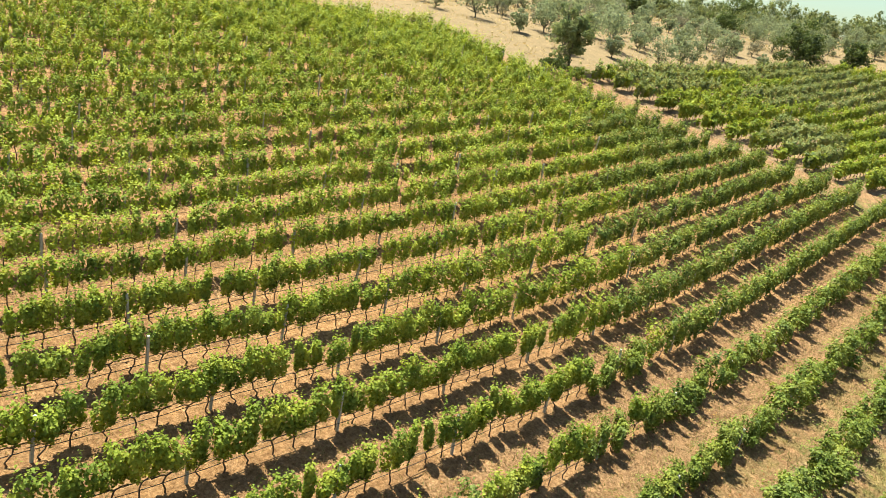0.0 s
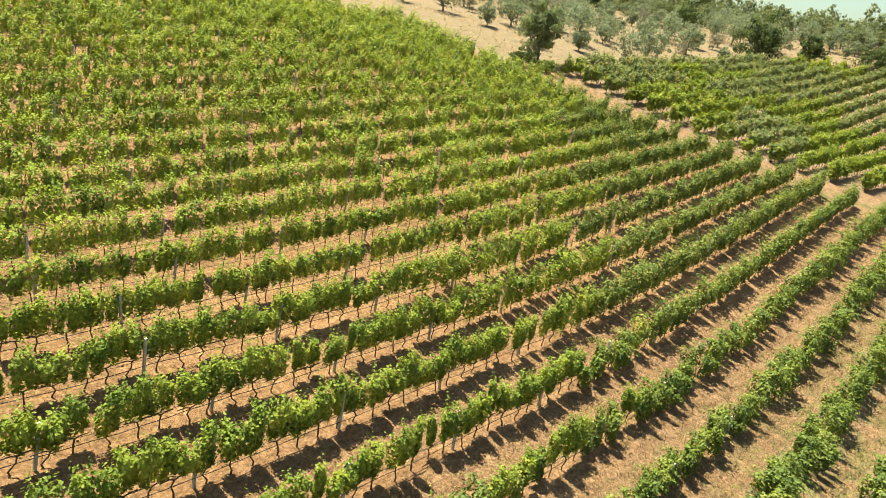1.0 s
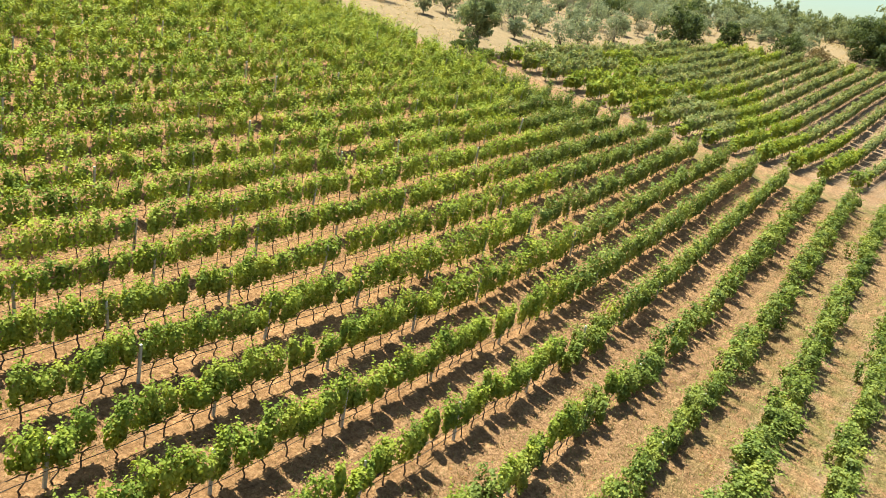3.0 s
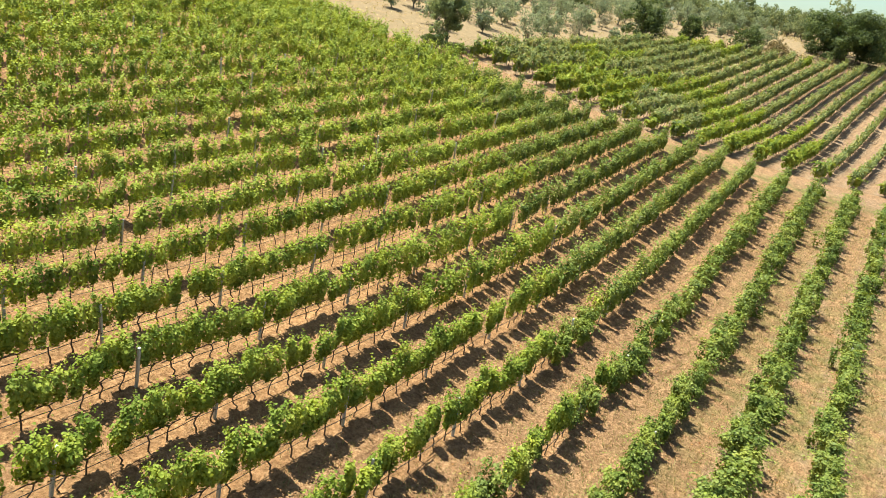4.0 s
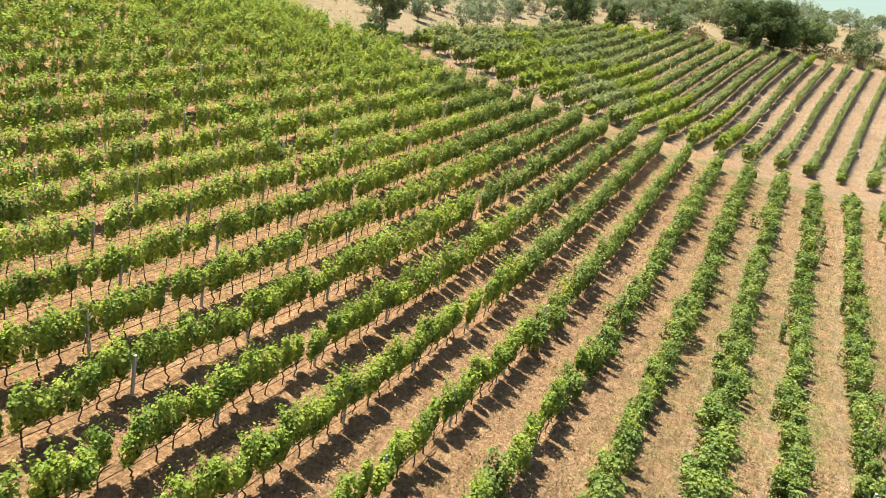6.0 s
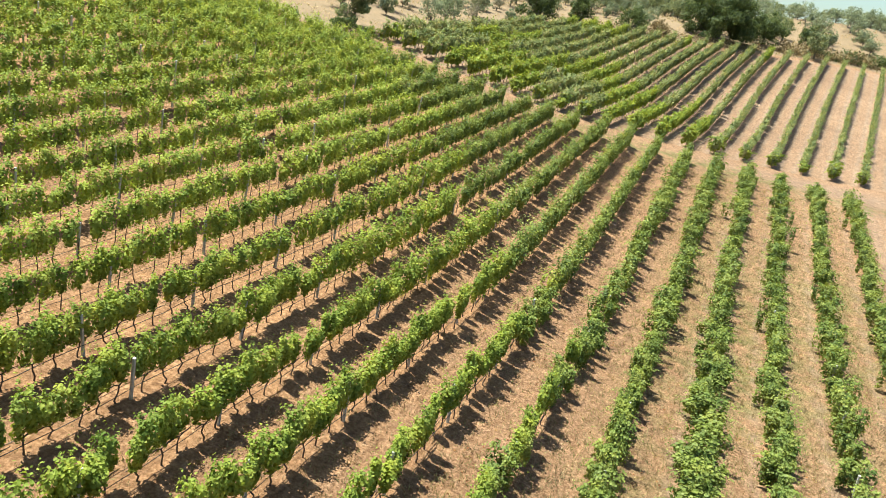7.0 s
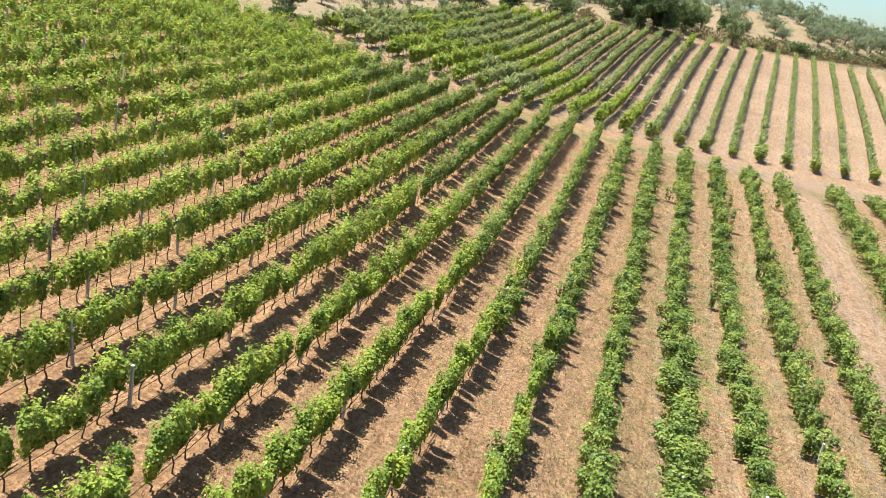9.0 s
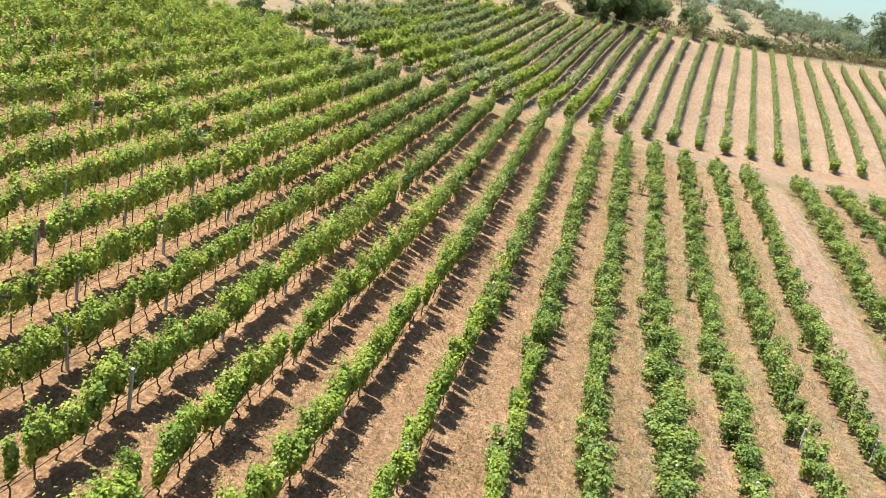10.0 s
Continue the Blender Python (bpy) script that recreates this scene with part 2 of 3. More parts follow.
# ---- building helpers ----
def mesh_from(name, verts, faces, mat, smooth=False):
    """A mesh from an array of vertices and arrays of faces (n by 3 or 4)."""
    me = bpy.data.meshes.new(name)
    verts = np.asarray(verts, np.float32)
    groups = [np.asarray(f, np.int32) for f in (faces if isinstance(faces, list) else [faces]) if len(f)]
    loops = np.concatenate([f.ravel() for f in groups])
    sizes = np.concatenate([np.full(len(f), f.shape[1], np.int32) for f in groups])
    me.vertices.add(len(verts))
    me.vertices.foreach_set("co", verts.ravel())
    me.loops.add(len(loops))
    me.loops.foreach_set("vertex_index", loops)
    me.polygons.add(len(sizes))
    me.polygons.foreach_set("loop_start", np.r_[0, np.cumsum(sizes)[:-1]].astype(np.int32))
    me.polygons.foreach_set("use_smooth", np.full(len(sizes), smooth))
    me.update(calc_edges=True)
    me.materials.append(mat)
    return me


def part(name, me, parent=None, label=""):
    ob = new(name, me)
    if parent:
        ob.parent = parent
    return tagged(ob, label)


def unit(v):
    return v / np.maximum(np.linalg.norm(v, axis=-1, keepdims=True), 1e-9)


def leaf_cloud(points, out, size, gen, fine=False, narrow=0.85, jitter=0.34):
    """One bent leaf at each point, facing about along out. Fine leaves have a lobed outline."""
    n = len(points)
    face = unit(out + gen.normal(0, jitter, (n, 3)))
    along = unit(np.cross(face, gen.normal(0, 1, (n, 3))))
    along = unit(along + np.array([0, 0, -0.35]))
    face = unit(face - along * (face * along).sum(-1, keepdims=True))
    side = np.cross(face, along)
    size = (np.asarray(size) * gen.uniform(0.7, 1.25, n))[:, None]
    fold = gen.uniform(0.03, 0.16, n)[:, None]
    if fine:
        shape = [(-0.45, 0.0, 0.0), (-0.3, 0.42, 1.0), (0.12, 0.5, 1.1), (0.62, 0.0, -0.35), (0.12, -0.5, 1.1), (-0.3, -0.42, 1.0)]
        faces = np.array([[0, 3, 2, 1], [0, 5, 4, 3]])
    else:
        shape = [(-0.5, 0.0, 0.0), (0.0, 0.5, 1.0), (0.55, 0.0, -0.3), (0.0, -0.5, 1.0)]
        faces = np.array([[0, 2, 1], [0, 3, 2]])
    verts = np.stack([points + size * (a * along + narrow * b * side + fold * 0.5 * c * face) for a, b, c in shape], 1)
    k = len(shape)
    return verts.reshape(-1, 3), (faces[None] + (np.arange(n) * k)[:, None, None]).reshape(-1, faces.shape[1])


def tubes(paths, radii, sides=5):
    """Round tapered limbs: each path is an array of points, each radius a list along it."""
    verts, faces, base = [], [], 0
    for path, rad in zip(paths, radii):
        path = np.asarray(path, float)
        way = unit(np.gradient(path, axis=0))
        ref = np.array([0.0, 0, 1]) if abs(way[0][2]) < 0.8 else np.array([1.0, 0, 0])
        a = unit(np.cross(way, ref))
        b = np.cross(way, a)
        ang = np.arange(sides) * 2 * np.pi / sides
        ring = path[:, None] + np.asarray(rad)[:, None, None] * (np.cos(ang)[None, :, None] * a[:, None] + np.sin(ang)[None, :, None] * b[:, None])
        verts.append(ring.reshape(-1, 3))
        for i in range(len(path) - 1):
            for j in range(sides):
                k = (j + 1) % sides
                faces.append((base + i * sides + j, base + i * sides + k, base + (i + 1) * sides + k, base + (i + 1) * sides + j))
        base += len(path) * sides
    return np.concatenate(verts), np.array(faces)


# ---- ground ----
def stretch(lo, a, b, hi, fine, grow):
    """Coordinates that are fine between a and b and widen outwards to lo and hi."""
    mid = list(np.arange(a, b + 1e-6, fine))
    step, v = fine, b
    while v < hi:
        step *= grow
        v += step
        mid.append(min(v, hi))
    step, v = fine, a
    while v > lo:
        step *= grow
        v -= step
        mid.insert(0, max(v, lo))
    return np.array(mid)


def row_number(x, y, fx=near_x, first=-28, last=12):
    """A block's row number, a real number, at a place of the plan."""
    ks = np.arange(first, last + 1)
    xs = [fx(int(k), y) for k in ks]
    found = np.full(np.shape(x), float(first))
    for k, a, b in zip(ks, xs, xs[1:]):
        found = np.where(x >= a, k + np.clip((x - a) / (b - a), 0, 1), found)
    return found


def rough(x, y):
    return 0.035 * lattice(x * 1.1, y * 1.1, 3) + 0.03 * lattice(x * 2.7, y * 2.7, 4)


def make_ground():
    xs = stretch(-2500, -44, 98, 2500, 0.48, 1.06)
    ys = stretch(-900, 8, 184, 3500, 0.48, 1.05)
    gx, gy = np.meshgrid(xs, ys)
    inside = (gy < near_end(gx)) & (gy > -60)
    start = far_start(gx)
    far_rows = (gy > start) & (gy < far_block_edge(gx)) & (gx > -20)
    k = np.where(inside, row_number(gx, np.clip(gy, 0, 80)), 20.0)
    kf = row_number(gx, np.clip(gy, 76, 196), far_x, -23, 14)
    near_gap, far_gap = np.abs(k - np.round(k)), np.abs(kf - np.round(kf))
    berm = inside * (k < 6.4) * smooth01(1 - near_gap / 0.24)
    z = height(gx, gy) + rough(gx, gy) * (np.hypot(gx, gy - 50) < 250) + 0.07 * berm
    verts = np.stack([gx, gy, z], -1).reshape(-1, 3)
    w, h = len(xs), len(ys)
    i = (np.arange(h - 1)[:, None] * w + np.arange(w - 1)[None]).ravel()
    me = mesh_from("ground", verts, np.stack([i, i + 1, i + 1 + w, i + w], -1), GROUND, True)
    lane = smooth01(1 - np.abs(k - 6.8) / 0.62) * inside
    path = smooth01(1 - np.abs(gy - (near_end(gx) + start) / 2) / np.maximum((start - near_end(gx)) * 0.62, 1)) * smooth01((gx - 8) / 26) * (gx < 140)
    rut = 0.5 - 0.5 * np.cos((k - 6.8) * 2 * np.pi / 0.62)
    wheel = inside * (k > 2.5) * smooth01(1 - np.abs(near_gap - 0.24) / 0.1) * 0.55
    track_haze = np.clip(lane * rut + path * 0.6 + wheel, 0, 1)
    bare = inside * smooth01((2.0 - k) / 5)
    grass = np.where(inside, np.clip(0.95 - 0.55 * bare - 0.7 * berm, 0, 1), 0.95)
    patchy = 0.5 + 0.5 * lattice(gx * 0.22, gy * 0.12, 78)
    weeds = inside * smooth01((k - 1.2) / 1.2) * smooth01((6.6 - k) / 1.2) * patchy
    weeds = np.maximum(weeds, inside * smooth01(1 - np.abs(k - 7.42) / 0.28))
    weeds = np.maximum(weeds, smooth01(1 - np.abs(gy - near_end(gx) - 1.0) / 3.5) * (np.abs(gx - 8) < 30))
    grass = np.where(far_rows, 0.9 - 0.35 * smooth01(1 - far_gap / 0.2), grass)
    meadow = np.maximum(smooth01((gy - far_block_edge(gx) - 0.5) / 3), smooth01((-18 - gx) / 3) * smooth01((gy - near_end(gx) - 2) / 3)) * (1 - far_rows)
    # 0.38 paints distance haze over all far soil; the stripes are wheel tracks.
    track_haze = np.where(far_rows, 0.38 + 0.6 * smooth01(1 - np.abs(far_gap - 0.24) / 0.13), track_haze)
    ks = np.where(far_rows, kf, np.where(gy < near_end(gx), k, gx * 0.3))
    for name, values in (("track_haze", track_haze), ("dry_grass", grass), ("weeds", weeds), ("meadow", meadow), ("row", ks)):
        a = me.attributes.new(name, "FLOAT", "POINT")
        a.data.foreach_set("value", values.astype(np.float32).ravel())
    tagged(new("ground", me), "dry orange soil and straw-coloured grass on rolling hillsides", "ground", kind="structure")


make_ground()


def far_ridge():
    """Pale mountains on the horizon, their haze painted into the colour."""
    ang = np.radians(np.linspace(-110, 70, 160))
    deg = np.degrees(ang)
    top = 22 + 14 * lattice(ang * 9 + 9, ang * 0, 21) + 6 * lattice(ang * 31, ang * 0 + 3, 22)
    top = top + 95 * np.exp(-((deg + 17) / 5.5) ** 2) + 60 * np.exp(-((deg + 30) / 9) ** 2) - 40 * smooth01((deg - 5) / 15)
    rings = [(2100, -30 + 0 * top), (2350, top * 0.6), (2600, top), (2900, -30 + 0 * top)]
    verts = np.concatenate([np.stack([r * np.sin(ang), r * np.cos(ang), h], -1) for r, h in rings])
    n = len(ang)
    i = np.concatenate([np.arange(n - 1) + n * j for j in range(len(rings) - 1)])
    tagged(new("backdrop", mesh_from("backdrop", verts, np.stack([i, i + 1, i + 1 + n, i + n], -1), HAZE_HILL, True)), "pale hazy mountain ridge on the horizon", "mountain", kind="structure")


far_ridge()


# ---- vines ----
def vine_leaves(at, full, gen, count, low, top, wide, sprawl, size, step=0.85, wild=0.0):
    """Leaves of the vines that stand at the places at along a row. Each vine carries bunches of shoots: a dense, dented column of
    leaves with shoots that stand out of its top or arch over and hang. Gives place along the row, across it and above the ground,
    the facing and the leaf's size."""
    tufts = 3
    v, f = np.repeat(at, tufts), np.repeat(full, tufts)
    j = np.tile(np.arange(tufts), len(at)) - 1
    keep = gen.random(len(v)) < np.clip(f + 0.2, 0, 1)
    v, f, j = v[keep], f[keep], j[keep]
    n = len(v)
    mid_s = v + j * step * 0.29 + gen.normal(0, 0.05, n)
    mid_y = gen.normal(0, (0.19 if sprawl else 0.06) * wide, n)
    tall = (top - low) * gen.uniform(0.45 if sprawl else 0.72 - 0.16 * wild, 1.1, n) * np.clip(0.6 + 0.42 * f, 0.5, 1.12) * (1 - 0.1 * np.abs(j))
    half = np.stack([step * 0.23 * gen.uniform(0.75, 1.2, n), (0.18 if sprawl else 0.2) * wide * gen.uniform(0.55, 1.35, n) * np.clip(f, 0.6, 1.2), tall / 2], -1)
    # the dense column
    way = unit(gen.normal(0, 1, (n, count, 3)))
    dent = 1 + 0.2 * np.sin(way[..., 0] * 4 + gen.uniform(0, 6, n)[:, None]) * np.sin(way[..., 2] * 5 + gen.uniform(0, 6, n)[:, None])
    r = (1 - 0.4 * gen.random((n, count)) ** 2) * dent * (1 + gen.normal(0, 0.09, (n, count)))
    box = np.sign(way) * np.abs(way) ** 0.8
    box[..., 1] *= (1.05 if sprawl else 0.82) + (0.05 if sprawl else 0.42) * way[..., 2]
    mid = np.stack([mid_s, mid_y, low + tall / 2], -1)
    p = mid[:, None] + box * half[:, None] * r[..., None]
    face = way * np.array([0.8, 0.9, 1.0]) + np.array([0, 0, 0.28])
    big = size * gen.uniform(0.8, 1.15, (n, count))
    # the shoots that leave it
    arms, per = (5, 8) if sprawl else (4, 6)
    turn = gen.uniform(0, 6.283, (n, arms))
    reach = gen.uniform(0.25, 0.6, (n, arms)) * (0.75 if sprawl else 0.22 + 0.4 * wild) * wide
    lift = gen.uniform(0.1, 0.42, (n, arms)) * (0.8 if sprawl else 1.0 + 0.45 * wild)
    u = (np.arange(per)[None, None] + gen.random((n, arms, per))) / per
    root = mid[:, None] + np.stack([np.cos(turn) * 0.5 * half[:, :1], np.sin(turn) * 0.5 * half[:, 1:2], 0.75 * half[:, 2:] + 0 * turn], -1)
    fall = 2.2 if sprawl else 0.5
    q = root[:, :, None] + np.stack([np.cos(turn)[..., None] * reach[..., None] * u * 0.8, np.sin(turn)[..., None] * reach[..., None] * u * 1.4, lift[..., None] * (1.6 * u - fall * u * u * (reach[..., None] > 0.12))], -1)
    q = q + gen.normal(0, 0.035, q.shape)
    q_face = np.stack([np.cos(turn)[..., None] * 0.4 + 0 * u, np.sin(turn)[..., None] * 0.6 + 0 * u, 0.7 + 0 * u], -1)
    q_big = size * (1.05 - 0.45 * u)
    p = np.concatenate([p.reshape(-1, 3), q.reshape(-1, 3)])
    face = np.concatenate([face.reshape(-1, 3), q_face.reshape(-1, 3)])
    p[:, 2] = np.maximum(p[:, 2], 0.12 + 0.2 * gen.random(len(p)))
    return p[:, 0], p[:, 1], p[:, 2], unit(face), np.concatenate([big.ravel(), q_big.ravel()])


def trunk_mesh(gen, sides=6):
    """A crooked vine stem with the two arms of its cordon along the wire."""
    bend = gen.normal(0, 0.05, 3)
    stem = [(0, 0, -0.12), (bend[0], bend[1] * 0.6, 0.17), (bend[1], bend[2] * 0.5, 0.37), (bend[2], 0, 0.56)]
    left = [stem[-1], (bend[2] - 0.15, 0.01, 0.62), (-0.42, 0.0, 0.61)]
    right = [stem[-1], (bend[2] + 0.15, -0.01, 0.62), (0.42, 0.0, 0.61)]
    v, f = tubes([stem, left, right], [[0.034, 0.026, 0.022, 0.024], [0.022, 0.018, 0.013], [0.022, 0.018, 0.013]], sides)
    return mesh_from("trunk", v, f, BARK, True)


VINE_STEP = 0.8


def vine_model(gen, sprawl, full):
    root = new("grape_vine")
    root.empty_display_size = 0.3
    part("trunk", trunk_mesh(gen), root)
    low = gen.uniform(0.56, 0.68) if not sprawl else gen.uniform(0.14, 0.26)
    wide = gen.uniform(0.95, 1.5) if sprawl else gen.uniform(1.05, 1.35)
    top = 1.8 if not sprawl else 1.45
    s, y, z, out, big = vine_leaves(np.array([0.0]), np.array([full]), gen, 270, low, top, wide, sprawl, 0.097)
    v, f = leaf_cloud(np.stack([s, y, z], -1), out, big, gen, True, jitter=0.3)
    part("canopy", mesh_from("canopy", v, f, VINE_LEAF_BLUE if sprawl else VINE_LEAF), root)
    return root


def row_frame(fx, k, y):
    """The pose of something that stands in row k at y: x along the row, z nearly plumb."""
    x = float(fx(k, y))
    x2 = float(fx(k, y + 0.5))
    along = np.array([x2 - x, 0.5, float(height(x2, y + 0.5) - height(x, y))])
    up = unit(normal_at(x, y) * 0.3 + np.array([0, 0, 1.0]))
    along = unit(along - up * (along @ up))
    across = np.cross(up, along)
    m = Matrix.Identity(4)
    for i in range(3):
        m[i][0], m[i][1], m[i][2] = along[i], across[i], up[i]
    m.translation = (x, y, float(height(x, y)) - 0.01)
    return m


def row_stations(fx, k, y0, y1, step):
    """Values of y at even steps along a row."""
    ys = np.linspace(y0, y1, 200)
    xs = fx(k, ys)
    run = np.r_[0, np.cumsum(np.hypot(np.diff(xs), np.diff(ys)))]
    return np.interp(np.arange(step / 2, run[-1], step), run, ys), run[-1]


def girth(k):
    """How wide the sprawling rows are, row by row."""
    return {1: 0.88, 2: 0.95, 3: 1.35, 4: 1.1, 5: 0.95, 6: 0.95}.get(k, 1.0)


ROW_KS = [k for k in range(-27, 7)] + [7.65, 8.95, 10.1, 11.2]


def row_span(k):
    """The stretch of y that row k of the near block covers."""
    ys = np.linspace(2, 78, 400)
    xs = near_x(k, ys)
    good = (ys < near_end(xs)) & (xs > np.interp(ys, [0, 58, 71], [-40.5, -39.5, -31.0]))
    if k > 7:
        good &= ys > 24
    return (ys[good].min(), ys[good].max()) if good.any() else (0, 0)


def close_stretch(k):
    """The stretch of row k in which each vine is a thing of its own."""
    top = {-4: 24, -3: 27, -2: 30, -1: 33, 0: 35, 1: 35, 2: 34, 3: 33, 4: 32}.get(k, 0)
    low = {-4: 15, -3: 13, -2: 12, -1: 12, 0: 13, 1: 14, 2: 15, 3: 16, 4: 17}.get(k, 0)
    return low, top


gen = np.random.default_rng(11)
upright = [vine_model(gen, False, z) for z in (1.0, 0.95, 1.1, 1.02, 0.78, 1.04, 1.15, 0.9, 0.98, 0.86, 1.2)]
sprawling = [vine_model(gen, True, z) for z in (1.0, 0.92, 1.2, 0.98, 0.78, 1.1, 0.85, 1.15)]
for root in upright:
    tagged(root, "trained grape vine, yellow-green leaves on a dark bare stem", "grape vine", "vines in the near rows")
for root in sprawling:
    tagged(root, "sprawling grape vine, deep green shoots hanging over its wires", "grape vine", "vines in the near rows")
used = set()


def place(models, m, gen):
    """The first call for a model moves it, later ones copy it."""
    root = models[gen.integers(len(models))]
    turn = Matrix.Rotation(math.pi * gen.integers(2), 4, "Z")
    if root.name not in used:
        used.add(root.name)
        root.matrix_basis = m @ turn
        root.scale = (1, 1, 1)
        return root
    return copy_thing(root, m @ turn)


close_count = 0
for k in range(-4, 5):
    low, top = close_stretch(k)
    ys, _ = row_stations(near_x, k, low, top, VINE_STEP)
    for y in ys:
        m = row_frame(near_x, k, float(y)) @ Matrix.Translation((gen.normal(0, 0.06), gen.normal(0, 0.05), 0)) @ Matrix.Diagonal((1, gen.uniform(0.8, 1.15) * girth(k), gen.uniform(0.85, 1.08), 1))
        mixed = k >= 2 or (k == 1 and gen.random() < 0.6) or (k == 0 and y > 30)
        place(sprawling if mixed else upright, m @ Matrix.Rotation(gen.normal(0, 0.05), 4, "X"), gen)
        close_count += 1
print("close vines", close_count)


def row_foliage(fx, k, y0, y1, gen, count, size, sprawl, low=0.6, wide=1.0, top=1.72, step=0.85, wild=0.0):
    """Leaves of a stretch of row, vine by vine, in world places."""
    ys = np.linspace(y0, y1, max(int((y1 - y0) / 0.5), 4))
    xs = fx(k, ys)
    zs = height(xs, ys)
    run = np.r_[0, np.cumsum(np.hypot(np.diff(xs), np.diff(ys)))]
    at = np.arange(step / 2, run[-1], step)
    full = 1.0 + gen.normal(0, 0.17, len(at)) + 0.22 * lattice(at / 4.0 + y0, at * 0 + k * 3.1, 32)
    full = np.where(gen.random(len(at)) < 0.025, 0.2, np.clip(full, 0.35, 1.25))
    s, off, z, out, big = vine_leaves(at + gen.normal(0, 0.06, len(at)), full, gen, count, low, top, wide, sprawl, size, step, wild)
    s = np.clip(s, -0.4, run[-1] + 0.4)
    px, py, pz = np.interp(s, run, xs), np.interp(s, run, ys), np.interp(s, run, zs)
    dx, dy = np.gradient(xs, run), np.gradient(ys, run)
    ax, ay = np.interp(s, run, dx), np.interp(s, run, dy)
    tilt = (height(px + 0.5, py) - height(px - 0.5, py)) * -0.23
    pts = np.stack([px - ay * off + tilt * z, py + ax * off, pz + z], -1)
    face = np.stack([ax * out[:, 0] - ay * out[:, 1], ay * out[:, 0] + ax * out[:, 1], out[:, 2]], -1)
    return leaf_cloud(pts, face, big, gen, jitter=0.2)


def gather(pieces):
    verts, faces, base = [], [], 0
    for v, f in pieces:
        verts.append(v)
        faces.append(f + base)
        base += len(v)
    return np.concatenate(verts), np.concatenate(faces)


def stem_rows(fx, spans, step, gen, thick):
    """Bare stems below the leaves, joined: three-sided, a little crooked."""
    verts = []
    for k, y0, y1 in spans:
        ys, _ = row_stations(fx, k, y0, y1, step)
        ys = ys + gen.normal(0, 0.06, len(ys))
        xs = fx(k, ys)
        zs = height(xs, ys)
        tilt = (height(xs + 0.5, ys) - height(xs - 0.5, ys)) * -0.23
        foot = np.stack([xs, ys, zs - 0.1], -1)
        top = foot + np.stack([tilt * 0.8 + gen.normal(0, 0.05, len(xs)), gen.normal(0, 0.1, len(xs)), 0.78 + 0 * xs], -1)
        knee = (foot + top) / 2 + np.stack([gen.normal(0, 0.04, len(xs)), gen.normal(0, 0.07, len(xs)), 0 * xs], -1)
        rings = []
        for p, r in ((foot, 1.2), (knee, 1.0), (top, 0.8)):
            for a in (0.5, 2.6, 4.7):
                rings.append(p + thick * r * np.array([math.cos(a), math.sin(a), 0]))
        verts.append(np.stack(rings, 1).reshape(-1, 3))
    verts = np.concatenate(verts)
    quads = np.array([[i * 3 + j, i * 3 + (j + 1) % 3, i * 3 + 3 + (j + 1) % 3, i * 3 + 3 + j] for i in range(2) for j in range(3)])
    return verts, (quads[None] + (np.arange(len(verts) // 9) * 9)[:, None, None]).reshape(-1, 4)


BANDS = [0, 14, 22, 30, 36, 43, 50, 58, 66, 80]


def rest_of_rows():
    g = np.random.default_rng(5)
    green, yellow, blue, spans = [], [], [], []
    for k in ROW_KS:
        y0, y1 = row_span(k)
        if y1 - y0 < 2:
            continue
        low, top = close_stretch(k)
        runs = [(max(y0, 6.0), low), (top, y1)] if top else [(max(y0, 6.0), y1)]
        for a, b in runs:
            if b - a < 1:
                continue
            spans.append((k, a, b))
            for lo, hi in zip(BANDS, BANDS[1:]):
                p, q = max(a, lo), min(b, hi)
                if q - p < 0.6:
                    continue
                count, size = (135, 0.128) if hi <= 36 else (115, 0.14) if hi <= 50 else (105, 0.15)
                if k > 7:
                    blue.append(row_foliage(near_x, k, p, q, g, 150, size, True, 0.35, 2.0, 1.8))
                elif k >= 1:
                    blue.append(row_foliage(near_x, k, p, q, g, count + 20, size, True, 0.18, girth(k) * 1.05 if lo < 30 else 1.1 + 0.3 * girth(k), 1.5 if lo < 30 else 1.9))
                else:
                    dense = lo >= (30 if k > -4 else 36)
                    pile = blue if lo >= 36 + 3 * max(0, -k - 1) and k >= -10 else green if k > -6 else yellow
                    pile.append(row_foliage(near_x, k, p, q, g, count + 22 * dense, size, False, 0.32 if dense else 0.58, 1.6 if dense else 1.12 if k > -6 else 1.35, 2.15 if dense and k > -5 else 1.85 if k > -6 else 1.98, wild=1.0 if dense else 0.3))
    root = tagged(new("vine_rows"), "long rows of green vines across a sloping hillside", "vineyard rows", kind="stuff")
    for name, pile, mat in (("foliage", green, VINE_LEAF), ("yellower_foliage", yellow, VINE_LEAF_YELLOW), ("sprawling_foliage", blue, VINE_LEAF_BLUE)):
        v, f = gather(pile)
        print(name, len(f))
        tagged(part(name, mesh_from(name, v, f, mat), root), kind="stuff")
    v, f = stem_rows(near_x, spans, VINE_STEP, g, 0.024)
    tagged(part("stems", mesh_from("stems", v, f, BARK, True), root), kind="stuff")


rest_of_rows()

FAR_KS = list(range(-22, 13))


def far_span(k):
    ys = np.linspace(76, 196, 500)
    xs = far_x(k, ys)
    good = (ys > far_start(xs)) & (ys < far_block_edge(xs)) & (xs > -19)
    return (ys[good].min(), ys[good].max()) if good.any() else (0, 0)


